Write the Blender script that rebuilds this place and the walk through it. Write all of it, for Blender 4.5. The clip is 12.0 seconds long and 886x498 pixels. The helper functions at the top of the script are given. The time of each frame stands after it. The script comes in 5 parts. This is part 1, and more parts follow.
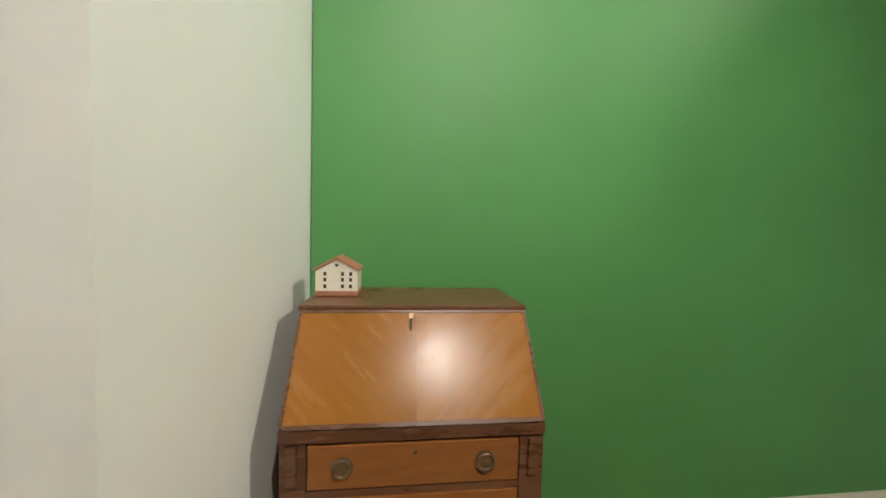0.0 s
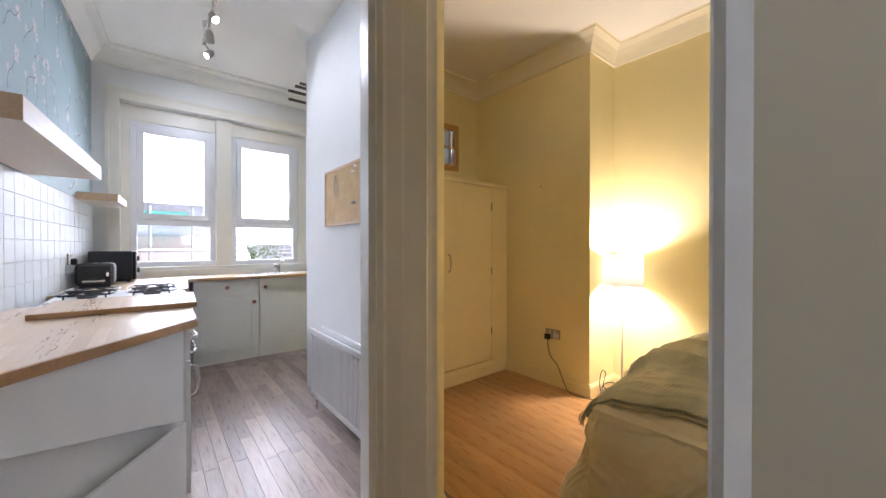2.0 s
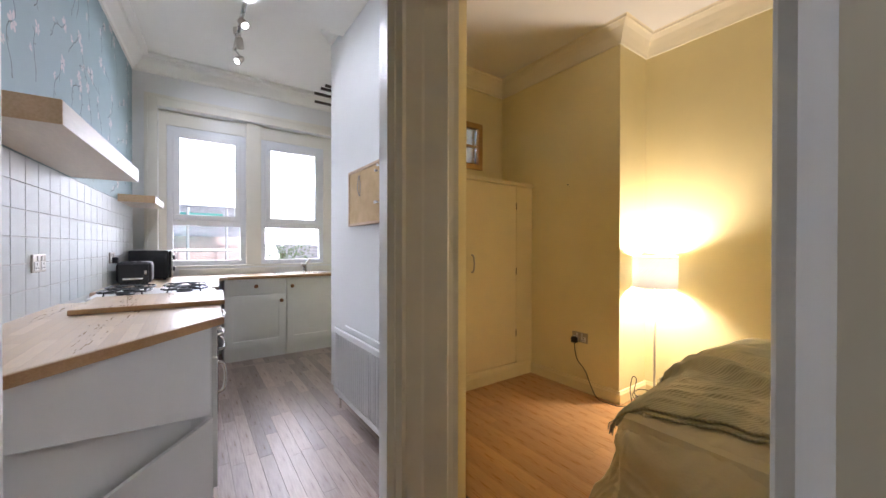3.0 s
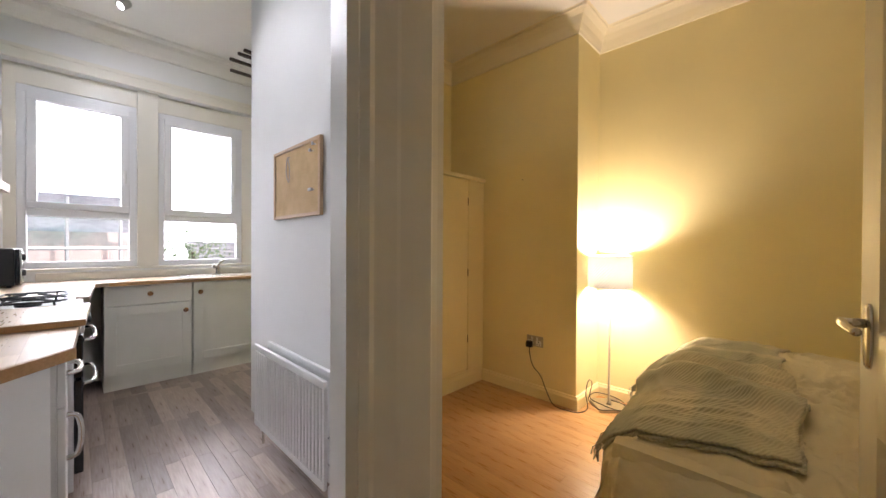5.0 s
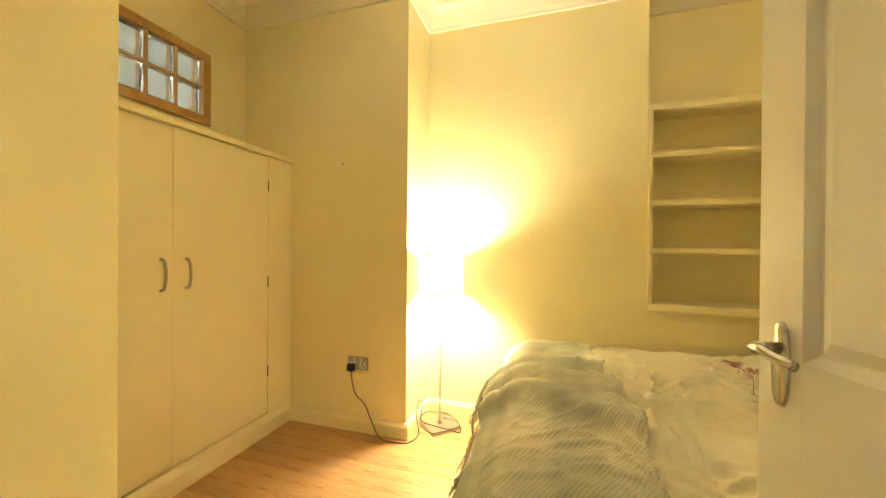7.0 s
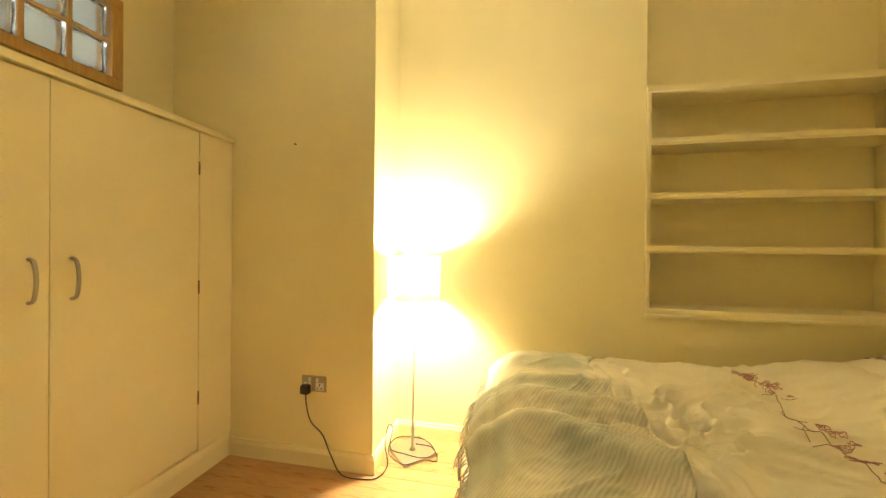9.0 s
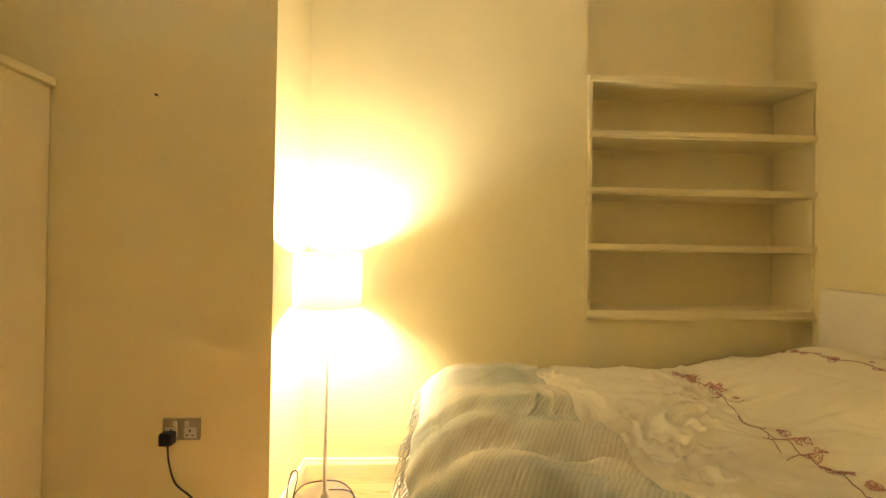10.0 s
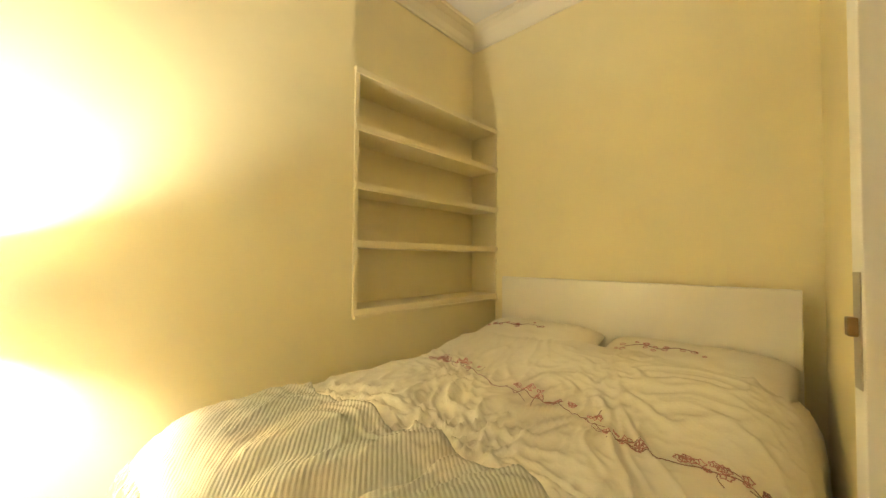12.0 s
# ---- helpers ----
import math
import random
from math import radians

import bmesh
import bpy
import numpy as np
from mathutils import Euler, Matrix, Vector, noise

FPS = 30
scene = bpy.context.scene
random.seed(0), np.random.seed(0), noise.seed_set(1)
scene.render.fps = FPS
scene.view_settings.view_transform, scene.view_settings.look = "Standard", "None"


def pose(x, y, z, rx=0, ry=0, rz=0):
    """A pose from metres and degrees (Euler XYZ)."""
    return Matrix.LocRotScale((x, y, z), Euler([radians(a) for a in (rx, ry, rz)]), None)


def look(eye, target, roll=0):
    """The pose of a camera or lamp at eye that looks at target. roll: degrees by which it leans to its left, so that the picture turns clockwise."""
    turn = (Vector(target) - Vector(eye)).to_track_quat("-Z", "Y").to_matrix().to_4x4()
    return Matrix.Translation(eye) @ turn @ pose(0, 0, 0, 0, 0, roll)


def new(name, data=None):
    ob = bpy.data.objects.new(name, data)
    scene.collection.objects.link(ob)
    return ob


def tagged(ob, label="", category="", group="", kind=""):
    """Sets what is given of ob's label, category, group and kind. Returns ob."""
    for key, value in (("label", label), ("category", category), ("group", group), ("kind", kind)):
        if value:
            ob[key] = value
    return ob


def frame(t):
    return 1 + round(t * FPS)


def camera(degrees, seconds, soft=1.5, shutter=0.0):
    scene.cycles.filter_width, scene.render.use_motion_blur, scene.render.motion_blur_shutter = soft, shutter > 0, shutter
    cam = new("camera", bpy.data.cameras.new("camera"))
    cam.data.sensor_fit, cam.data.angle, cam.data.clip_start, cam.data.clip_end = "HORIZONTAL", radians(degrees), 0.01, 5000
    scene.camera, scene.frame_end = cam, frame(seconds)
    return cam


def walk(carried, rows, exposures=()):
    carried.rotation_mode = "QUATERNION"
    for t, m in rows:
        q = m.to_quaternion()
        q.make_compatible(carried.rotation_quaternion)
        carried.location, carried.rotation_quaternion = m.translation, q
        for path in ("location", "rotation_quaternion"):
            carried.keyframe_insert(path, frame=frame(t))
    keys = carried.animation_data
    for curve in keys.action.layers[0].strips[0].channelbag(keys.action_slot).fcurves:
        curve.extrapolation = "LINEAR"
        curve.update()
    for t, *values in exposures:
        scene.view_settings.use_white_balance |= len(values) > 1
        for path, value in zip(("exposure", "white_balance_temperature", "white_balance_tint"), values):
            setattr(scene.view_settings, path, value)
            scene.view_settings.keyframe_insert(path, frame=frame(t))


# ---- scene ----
cam = camera(102.1, 12.0)
PATH = [
    (0, (0.21, 0.153, 1.251), (0.445, 2.138, 1.163), 1.4),
    (0.3, (0.142, 0.123, 1.24), (0.018, 2.118, 1.193), 0.1),
    (0.5, (0.102, 0.117, 1.238), (-0.274, 2.081, 1.2), -0.1),
    (0.7, (0.062, 0.108, 1.236), (-0.565, 2.007, 1.212), 0.1),
    (1, (0.001, 0.09, 1.235), (-0.968, 1.839, 1.211), 0.0),
    (1.2, (-0.042, 0.097, 1.233), (-1.201, 1.727, 1.217), 0.1),
    (1.5, (-0.076, 0.1, 1.232), (-1.44, 1.562, 1.218), 0.2),
    (2, (-0.105, 0.125, 1.236), (-1.659, 1.384, 1.223), 0.0),
    (2.5, (-0.106, 0.14, 1.231), (-1.742, 1.29, 1.221), 0.1),
    (4.5, (-0.368, 0.233, 1.231), (-1.956, 1.448, 1.214), 0.2),
    (5, (-0.476, 0.276, 1.229), (-1.87, 1.71, 1.213), 0.3),
    (5.5, (-0.555, 0.372, 1.228), (-1.668, 2.034, 1.211), 0.2),
    (6, (-0.63, 0.526, 1.221), (-1.459, 2.346, 1.209), 0.4),
    (6.5, (-0.708, 0.671, 1.226), (-1.351, 2.565, 1.219), 0.5),
    (7, (-0.748, 0.78, 1.23), (-1.325, 2.695, 1.221), 0.4),
    (9, (-0.887, 1.097, 1.217), (-1.282, 3.058, 1.209), 0.5),
    (9.5, (-0.939, 1.238, 1.196), (-1.179, 3.224, 1.193), 0.8),
    (10, (-0.993, 1.433, 1.181), (-0.923, 3.432, 1.194), 0.9),
    (10.5, (-0.986, 1.558, 1.122), (-0.453, 3.484, 1.191), 1.2),
    (11, (-1.058, 1.649, 1.14), (-0.025, 3.36, 1.205), 0.6),
    (11.5, (-1.12, 1.711, 1.145), (0.211, 3.202, 1.202), 0.3),
    (12, (-1.178, 1.736, 1.147), (0.28, 3.104, 1.199), 0.4),
]
EXPOSURES = [
    (0.0, 1.95, 5900, 13), (0.5, 1.82, 6000, 10), (1.0, 1.45, 6100, 17), (1.5, 0.78, 6000, 22), (2.5, 0.15, 6100, 22),
    (4.5, 0.10, 6400, 23), (5.5, 0.45, 6700, 22), (6.0, 1.05, 6750, 18), (6.5, 1.15, 7050, 4), (7.0, 1.18, 7100, 2), (9.0, 1.05, 7050, 5),
    (9.5, 0.92, 6900, 9), (10.5, 0.55, 6750, 18), (11.0, 0.38, 6750, 20), (11.5, 0.85, 6250, 13), (12.0, 1.08, 5900, 9),
]
walk(cam, [(t, look(eye, target, roll)) for t, eye, target, roll in PATH], EXPOSURES)

# ---- world and light ----
world = bpy.data.worlds.new("sky")
scene.world = world
world.use_nodes = True
wn = world.node_tree
sky = wn.nodes.new("ShaderNodeTexSky")
sky.sky_type, sky.sun_disc = "NISHITA", False
sky.sun_elevation, sky.sun_rotation = radians(38), radians(250)
wn.links.new(sky.outputs[0], wn.nodes["Background"].inputs[0])
wn.nodes["Background"].inputs[1].default_value = 0.15


def lamp(name, kind, at, energy, colour, size=0.05, aim=None, cone=60, blend=0.5):
    data = bpy.data.lights.new(name, kind)
    data.energy, data.color = energy, colour
    data.shadow_soft_size = size
    ob = new(name, data)
    ob.matrix_world = look(at, aim) if aim else Matrix.Translation(at)
    if kind == "SPOT":
        data.spot_size, data.spot_blend = radians(cone), blend
    return ob


sun_data = bpy.data.lights.new("sun", "SUN")
sun_data.energy, sun_data.angle, sun_data.color = 4.5, radians(0.6), (1.0, 0.96, 0.9)
new("sun", sun_data).matrix_world = look((0, 0, 0), (-0.75, -0.27, -0.62))

LAMP_XY = (-1.472, 3.14)
lamp("floor_lamp_bulb", "POINT", (LAMP_XY[0], LAMP_XY[1], 1.05), 66, (1.0, 0.885, 0.72), 0.06)
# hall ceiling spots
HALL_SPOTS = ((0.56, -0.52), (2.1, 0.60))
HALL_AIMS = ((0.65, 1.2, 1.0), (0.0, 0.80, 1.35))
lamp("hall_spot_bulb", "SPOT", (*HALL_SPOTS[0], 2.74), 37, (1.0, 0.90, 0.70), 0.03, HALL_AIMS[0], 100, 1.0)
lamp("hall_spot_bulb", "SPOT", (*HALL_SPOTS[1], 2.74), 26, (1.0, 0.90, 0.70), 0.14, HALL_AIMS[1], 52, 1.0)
# kitchen track spots
TRACK = ((-3.05, 0.50), (-3.42, 0.50), (-3.75, 0.51), (-4.08, 0.54))
AIMS = ((-1.25, 0.72, 1.6), (-2.1, 1.19, 1.5), (-4.9, 0.8, 2.0), (-3.5, -0.40, 1.9))
for (x, y), aim in zip(TRACK, AIMS):
    lamp("track_spot_bulb", "SPOT", (x, y, 2.97), 32, (0.87, 0.94, 1.0), 0.025, aim, 110, 0.9)


# ---- materials ----
def material(name, colour, rough=0.6, metal=0.0, grain=0.0, scale=20.0, bump=0.0, bump_scale=60.0, alt=None, per_object=0.0, stretch=(1, 1, 1), spec=0.5, wear=0.0):
    """A surface with colour variation at two scales and fine relief."""
    m = bpy.data.materials.new(name)
    m.use_nodes = True
    t = m.node_tree
    b = t.nodes["Principled BSDF"]
    b.inputs["Roughness"].default_value, b.inputs["Metallic"].default_value = rough, metal
    b.inputs["Specular IOR Level"].default_value = spec
    co = t.nodes.new("ShaderNodeTexCoord")
    mp = t.nodes.new("ShaderNodeMapping")
    mp.inputs["Scale"].default_value = stretch
    t.links.new(co.outputs["Object"], mp.inputs[0])
    n = t.nodes.new("ShaderNodeTexNoise")
    n.inputs["Scale"].default_value, n.inputs["Detail"].default_value = scale, 6
    t.links.new(mp.outputs[0], n.inputs["Vector"])
    big = t.nodes.new("ShaderNodeTexNoise")
    big.inputs["Scale"].default_value, big.inputs["Detail"].default_value = max(0.6, scale * 0.08), 3
    t.links.new(mp.outputs[0], big.inputs["Vector"])
    add = t.nodes.new("ShaderNodeMath")
    add.operation = "ADD"
    t.links.new(n.outputs[0], add.inputs[0]), t.links.new(big.outputs[0], add.inputs[1])
    fac = t.nodes.new("ShaderNodeMapRange")
    fac.inputs[1].default_value, fac.inputs[2].default_value = 0.7, 1.3
    t.links.new(add.outputs[0], fac.inputs[0])
    mix = t.nodes.new("ShaderNodeMix")
    mix.data_type = "RGBA"
    a = tuple(c * (1 - grain) for c in colour) if alt is None else colour
    z = tuple(min(1, c * (1 + grain * 0.6)) for c in colour) if alt is None else alt
    mix.inputs[6].default_value, mix.inputs[7].default_value = (*a, 1), (*z, 1)
    t.links.new(fac.outputs[0], mix.inputs[0])
    out = mix.outputs[2]
    if per_object:
        info = t.nodes.new("ShaderNodeObjectInfo")
        hsv = t.nodes.new("ShaderNodeHueSaturation")
        rng = t.nodes.new("ShaderNodeMapRange")
        rng.inputs[3].default_value, rng.inputs[4].default_value = 1 - per_object, 1 + per_object
        t.links.new(info.outputs["Random"], rng.inputs[0])
        t.links.new(rng.outputs[0], hsv.inputs["Value"])
        t.links.new(out, hsv.inputs["Color"])
        out = hsv.outputs[0]
    t.links.new(out, b.inputs["Base Color"])
    if wear:
        rr = t.nodes.new("ShaderNodeMapRange")
        rr.inputs[3].default_value, rr.inputs[4].default_value = max(0.02, rough - wear), min(1, rough + wear)
        t.links.new(fac.outputs[0], rr.inputs[0])
        t.links.new(rr.outputs[0], b.inputs["Roughness"])
    if bump:
        bn = t.nodes.new("ShaderNodeTexNoise")
        bn.inputs["Scale"].default_value, bn.inputs["Detail"].default_value = bump_scale, 5
        t.links.new(mp.outputs[0], bn.inputs["Vector"])
        bp = t.nodes.new("ShaderNodeBump")
        bp.inputs["Strength"].default_value, bp.inputs["Distance"].default_value = bump, 0.01
        t.links.new(bn.outputs[0], bp.inputs["Height"])
        t.links.new(bp.outputs[0], b.inputs["Normal"])
    return m


M_CREAM = material("cream_paint", (0.90, 0.79, 0.445), 0.65, grain=0.05, scale=3, bump=0.10, bump_scale=14, wear=0.1)
M_WHITE = material("white_wall_paint", (0.80, 0.80, 0.78), 0.65, grain=0.03, scale=3, bump=0.06, bump_scale=14)
M_HALL = material("grey_white_hall_paint", (0.76, 0.77, 0.74), 0.6, grain=0.03, scale=3, bump=0.08, bump_scale=12)
M_GREEN = material("green_wall_paint", (0.085, 0.27, 0.075), 0.55, grain=0.08, scale=2.5, bump=0.10, bump_scale=10, wear=0.08)
M_CEIL = material("white_ceiling_paint", (0.88, 0.86, 0.80), 0.8, grain=0.02, scale=4, bump=0.05, bump_scale=20)
M_CORNICE = material("cream_white_plaster", (0.90, 0.83, 0.64), 0.8, grain=0.03, scale=4, bump=0.06, bump_scale=20)
M_TRIM = material("white_gloss_trim", (0.80, 0.77, 0.68), 0.35, grain=0.04, scale=6, bump=0.03, bump_scale=30)
M_POST = material("cream_gloss_trim", (0.84, 0.83, 0.79), 0.38, grain=0.05, scale=6, bump=0.06, bump_scale=22)
M_CABWHITE = material("white_cabinet_paint", (0.80, 0.80, 0.77), 0.4, grain=0.03, scale=8, bump=0.03, bump_scale=40)
M_CUPB = material("cream_cupboard_paint", (0.88, 0.77, 0.455), 0.4, grain=0.03, scale=5, bump=0.04, bump_scale=25)
M_LAM = material("orange_laminate", (0.44, 0.23, 0.085), 0.32, scale=9, alt=(0.58, 0.34, 0.15), per_object=0.10, stretch=(1, 14, 14), bump=0.02, bump_scale=20, wear=0.08)
M_KFLOOR = material("grey_brown_vinyl_plank", (0.32, 0.235, 0.19), 0.36, scale=7, alt=(0.54, 0.45, 0.40), per_object=0.30, stretch=(1, 12, 12), bump=0.03, bump_scale=20, wear=0.1)
M_SUB = material("dark_subfloor", (0.19, 0.14, 0.11), 0.8, grain=0.2)
M_WORKTOP = material("beech_block_worktop", (0.50, 0.36, 0.23), 0.35, scale=8, alt=(0.66, 0.52, 0.36), stretch=(2, 16, 16), bump=0.02, wear=0.1)
wt_ = M_WORKTOP.node_tree
sco, stv, sml = wt_.nodes.new("ShaderNodeTexCoord"), wt_.nodes.new("ShaderNodeTexBrick"), wt_.nodes.new("ShaderNodeMix")
sml.data_type, sml.blend_type = "RGBA", "MULTIPLY"
sml.inputs[0].default_value = 1.0
stv.inputs["Scale"].default_value, stv.inputs["Mortar Size"].default_value = 1.0, 0.0006
stv.inputs["Brick Width"].default_value, stv.inputs["Row Height"].default_value = 0.34, 0.042
stv.inputs["Color1"].default_value, stv.inputs["Color2"].default_value, stv.inputs["Mortar"].default_value = (0.84, 0.80, 0.74, 1), (1, 1, 1, 1), (0.7, 0.6, 0.5, 1)
base_link = wt_.nodes["Principled BSDF"].inputs["Base Color"].links[0].from_socket
wt_.links.new(sco.outputs["Object"], stv.inputs["Vector"])
wt_.links.new(base_link, sml.inputs[6]), wt_.links.new(stv.outputs["Color"], sml.inputs[7])
wt_.links.new(sml.outputs[2], wt_.nodes["Principled BSDF"].inputs["Base Color"])
M_EDGE = material("oak_worktop_edge", (0.33, 0.17, 0.06), 0.4, scale=10, alt=(0.45, 0.25, 0.10), stretch=(2, 16, 16))
M_SHELF = material("light_wood_shelf", (0.52, 0.33, 0.18), 0.45, scale=8, alt=(0.64, 0.44, 0.27), stretch=(2, 14, 14))
M_SHELFWHITE = material("pale_wood_veneer_underside", (0.70, 0.62, 0.54), 0.4, grain=0.08, scale=8, stretch=(2, 14, 14))
M_TILE = material("white_glazed_tile", (0.64, 0.68, 0.68), 0.42, grain=0.05, scale=5, per_object=0.05, bump=0.05, bump_scale=18)
M_GROUT = material("pale_grey_grout", (0.70, 0.70, 0.68), 0.9, grain=0.1, scale=30)
M_PINE = material("varnished_pine", (0.46, 0.24, 0.06), 0.35, scale=8, alt=(0.60, 0.36, 0.12), stretch=(12, 12, 1.5))
M_MAHOG = material("dark_mahogany", (0.095, 0.040, 0.020), 0.3, scale=8, alt=(0.15, 0.062, 0.03), stretch=(2, 10, 10), wear=0.1)
M_DRAWER = material("red_brown_drawer_veneer", (0.18, 0.062, 0.014), 0.3, scale=7, alt=(0.26, 0.095, 0.022), stretch=(2, 10, 10), wear=0.08)
M_BRASS = material("aged_brass", (0.30, 0.21, 0.13), 0.38, 1.0, grain=0.25, scale=60)
M_CHROME = material("brushed_steel", (0.62, 0.60, 0.56), 0.22, 1.0, grain=0.06, scale=40)
M_SATIN = material("satin_nickel", (0.50, 0.46, 0.40), 0.34, 1.0, grain=0.08, scale=40)
M_RAD = material("white_radiator_enamel", (0.80, 0.80, 0.79), 0.32, grain=0.02, scale=8)
M_BLACK = material("black_plastic", (0.016, 0.017, 0.02), 0.35, grain=0.2, scale=60)
M_DARKGLASS = material("black_glass", (0.008, 0.009, 0.012), 0.08, grain=0.1, scale=10)
M_WHITEPL = material("white_plastic", (0.78, 0.78, 0.76), 0.35, grain=0.02, scale=20)
M_CORK = material("cork", (0.52, 0.34, 0.16), 0.9, scale=140, alt=(0.68, 0.48, 0.25), bump=0.3, bump_scale=200)
M_KNOB = material("turned_wood_knob", (0.30, 0.14, 0.055), 0.45, grain=0.2, scale=20)
M_DUVET = material("cream_cotton", (0.86, 0.79, 0.60), 0.9, grain=0.03, scale=6, bump=0.15, bump_scale=90, spec=0.2)
M_THROW = material("grey_wool_throw", (0.70, 0.65, 0.51), 0.95, scale=14, alt=(0.80, 0.74, 0.58), spec=0.1)
tt = M_THROW.node_tree
tco, tmp, wav, tbp = tt.nodes.new("ShaderNodeTexCoord"), tt.nodes.new("ShaderNodeMapping"), tt.nodes.new("ShaderNodeTexWave"), tt.nodes.new("ShaderNodeBump")
tmp.inputs["Rotation"].default_value = (0, 0, radians(38))
wav.inputs["Scale"].default_value, wav.inputs["Distortion"].default_value, wav.inputs["Detail"].default_value = 27, 1.0, 1.5
tbp.inputs["Strength"].default_value, tbp.inputs["Distance"].default_value = 0.3, 0.007
tt.links.new(tco.outputs["Object"], tmp.inputs[0]), tt.links.new(tmp.outputs[0], wav.inputs[0])
tt.links.new(wav.outputs["Fac"], tbp.inputs["Height"]), tt.links.new(tbp.outputs[0], tt.nodes["Principled BSDF"].inputs["Normal"])
# broad woven checks, and a darker tone low between the ribs
cloth_base = tt.nodes["Principled BSDF"].inputs["Base Color"].links[0].from_socket
for axis, scale, dark, at in (("X", 0.95, (0.82, 0.86, 0.87, 1), 0.5), ("Y", 0.85, (0.82, 0.86, 0.87, 1), 0.5), ("", 0, (0.90, 0.89, 0.86, 1), 0.4)):
    if axis:
        chk = tt.nodes.new("ShaderNodeTexWave")
        chk.bands_direction = axis
        chk.inputs["Scale"].default_value, chk.inputs["Distortion"].default_value = scale, 0.4
        tt.links.new(tco.outputs["Object"], chk.inputs[0])
    else:
        chk = wav
    rmp, mul = tt.nodes.new("ShaderNodeMapRange"), tt.nodes.new("ShaderNodeMix")
    rmp.inputs[1].default_value, rmp.inputs[2].default_value = at - 0.2, at + 0.2
    mul.data_type, mul.blend_type = "RGBA", "MULTIPLY"
    inv = tt.nodes.new("ShaderNodeMath")
    inv.operation = "SUBTRACT"
    inv.inputs[0].default_value = 1.0
    tt.links.new(chk.outputs["Fac"], rmp.inputs[0]), tt.links.new(rmp.outputs[0], inv.inputs[1]), tt.links.new(inv.outputs[0], mul.inputs[0])
    tt.links.new(cloth_base, mul.inputs[6])
    mul.inputs[7].default_value = dark
    cloth_base = mul.outputs[2]
tt.links.new(cloth_base, tt.nodes["Principled BSDF"].inputs["Base Color"])
M_PINKTHREAD = material("red_embroidery_thread", (0.58, 0.28, 0.24), 0.8, grain=0.3, scale=90)
M_BROWNTHREAD = material("brown_embroidery_thread", (0.36, 0.20, 0.17), 0.8, grain=0.3, scale=90)
M_HEADB = material("white_headboard_laminate", (0.86, 0.80, 0.64), 0.3, grain=0.02, scale=6)
M_TERRA = material("terracotta_glaze", (0.40, 0.17, 0.10), 0.5, grain=0.15, scale=60)
M_HOUSE = material("white_ceramic_glaze", (0.74, 0.68, 0.58), 0.4, grain=0.06, scale=40)
# near-black colour in place of the shade inside holes; nothing is cut out
M_HOLESHADE = material("painted_hole_shade", (0.03, 0.03, 0.025), 0.8, grain=0.2, scale=40)
M_AIRER = material("dark_stained_slat", (0.10, 0.075, 0.055), 0.6, grain=0.25, scale=20, stretch=(10, 1, 10))
M_UPVC = material("white_upvc", (0.80, 0.81, 0.82), 0.3, grain=0.02, scale=8)


def glass(name, rough=0.0, tint=(1, 1, 1)):
    m = bpy.data.materials.new(name)
    m.use_nodes = True
    b = m.node_tree.nodes["Principled BSDF"]
    b.inputs["Base Color"].default_value = (*tint, 1)
    b.inputs["Transmission Weight"].default_value = 1
    b.inputs["Roughness"].default_value, b.inputs["IOR"].default_value = rough, 1.45
    return m


M_GLASS = glass("clear_glass")


def veneer(name, slope):
    """Golden walnut with its figure running at a slope, for book-matched leaves."""
    m = material(name, (0.25, 0.095, 0.011), 0.25, scale=7, alt=(0.32, 0.13, 0.016), spec=0.25, bump=0.02, bump_scale=40, wear=0.06)
    mp = m.node_tree.nodes["Mapping"]
    mp.vector_type = "TEXTURE"
    mp.inputs["Rotation"].default_value = (0, radians(slope), 0)
    mp.inputs["Scale"].default_value = (0.7, 0.7, 0.10)
    return m


def glow(name, colour, strength):
    m = bpy.data.materials.new(name)
    m.use_nodes = True
    t = m.node_tree
    t.nodes.remove(t.nodes["Principled BSDF"])
    e = t.nodes.new("ShaderNodeEmission")
    e.inputs[0].default_value, e.inputs[1].default_value = (*colour, 1), strength
    t.links.new(e.outputs[0], t.nodes["Material Output"].inputs[0])
    return m


# ---- building helpers ----
def box(bm, x0, x1, y0, y1, z0, z1, bevel=0.0, m=None):
    vs = [bm.verts.new((x, y, z)) for x in (x0, x1) for y in (y0, y1) for z in (z0, z1)]
    fs = [bm.faces.new([vs[i] for i in q]) for q in ((0, 1, 3, 2), (4, 6, 7, 5), (0, 4, 5, 1), (2, 3, 7, 6), (0, 2, 6, 4), (1, 5, 7, 3))]
    if bevel:
        es = list({e for f in fs for e in f.edges})
        r = bmesh.ops.bevel(bm, geom=es, offset=bevel, segments=2, affect="EDGES", profile=0.6)
        vs = list({v for f in r["faces"] for v in f.verts} | {v for v in vs if v.is_valid})
    if m is not None:
        bmesh.ops.transform(bm, matrix=m, verts=[v for v in vs if v.is_valid])
    return bm


def prism(bm, pts, z0, z1):
    """An upright prism over a plan outline (anticlockwise)."""
    lo = [bm.verts.new((x, y, z0)) for x, y in pts]
    hi = [bm.verts.new((x, y, z1)) for x, y in pts]
    n = len(pts)
    bm.faces.new(lo[::-1]), bm.faces.new(hi)
    for i in range(n):
        j = (i + 1) % n
        bm.faces.new((lo[i], lo[j], hi[j], hi[i]))
    return bm


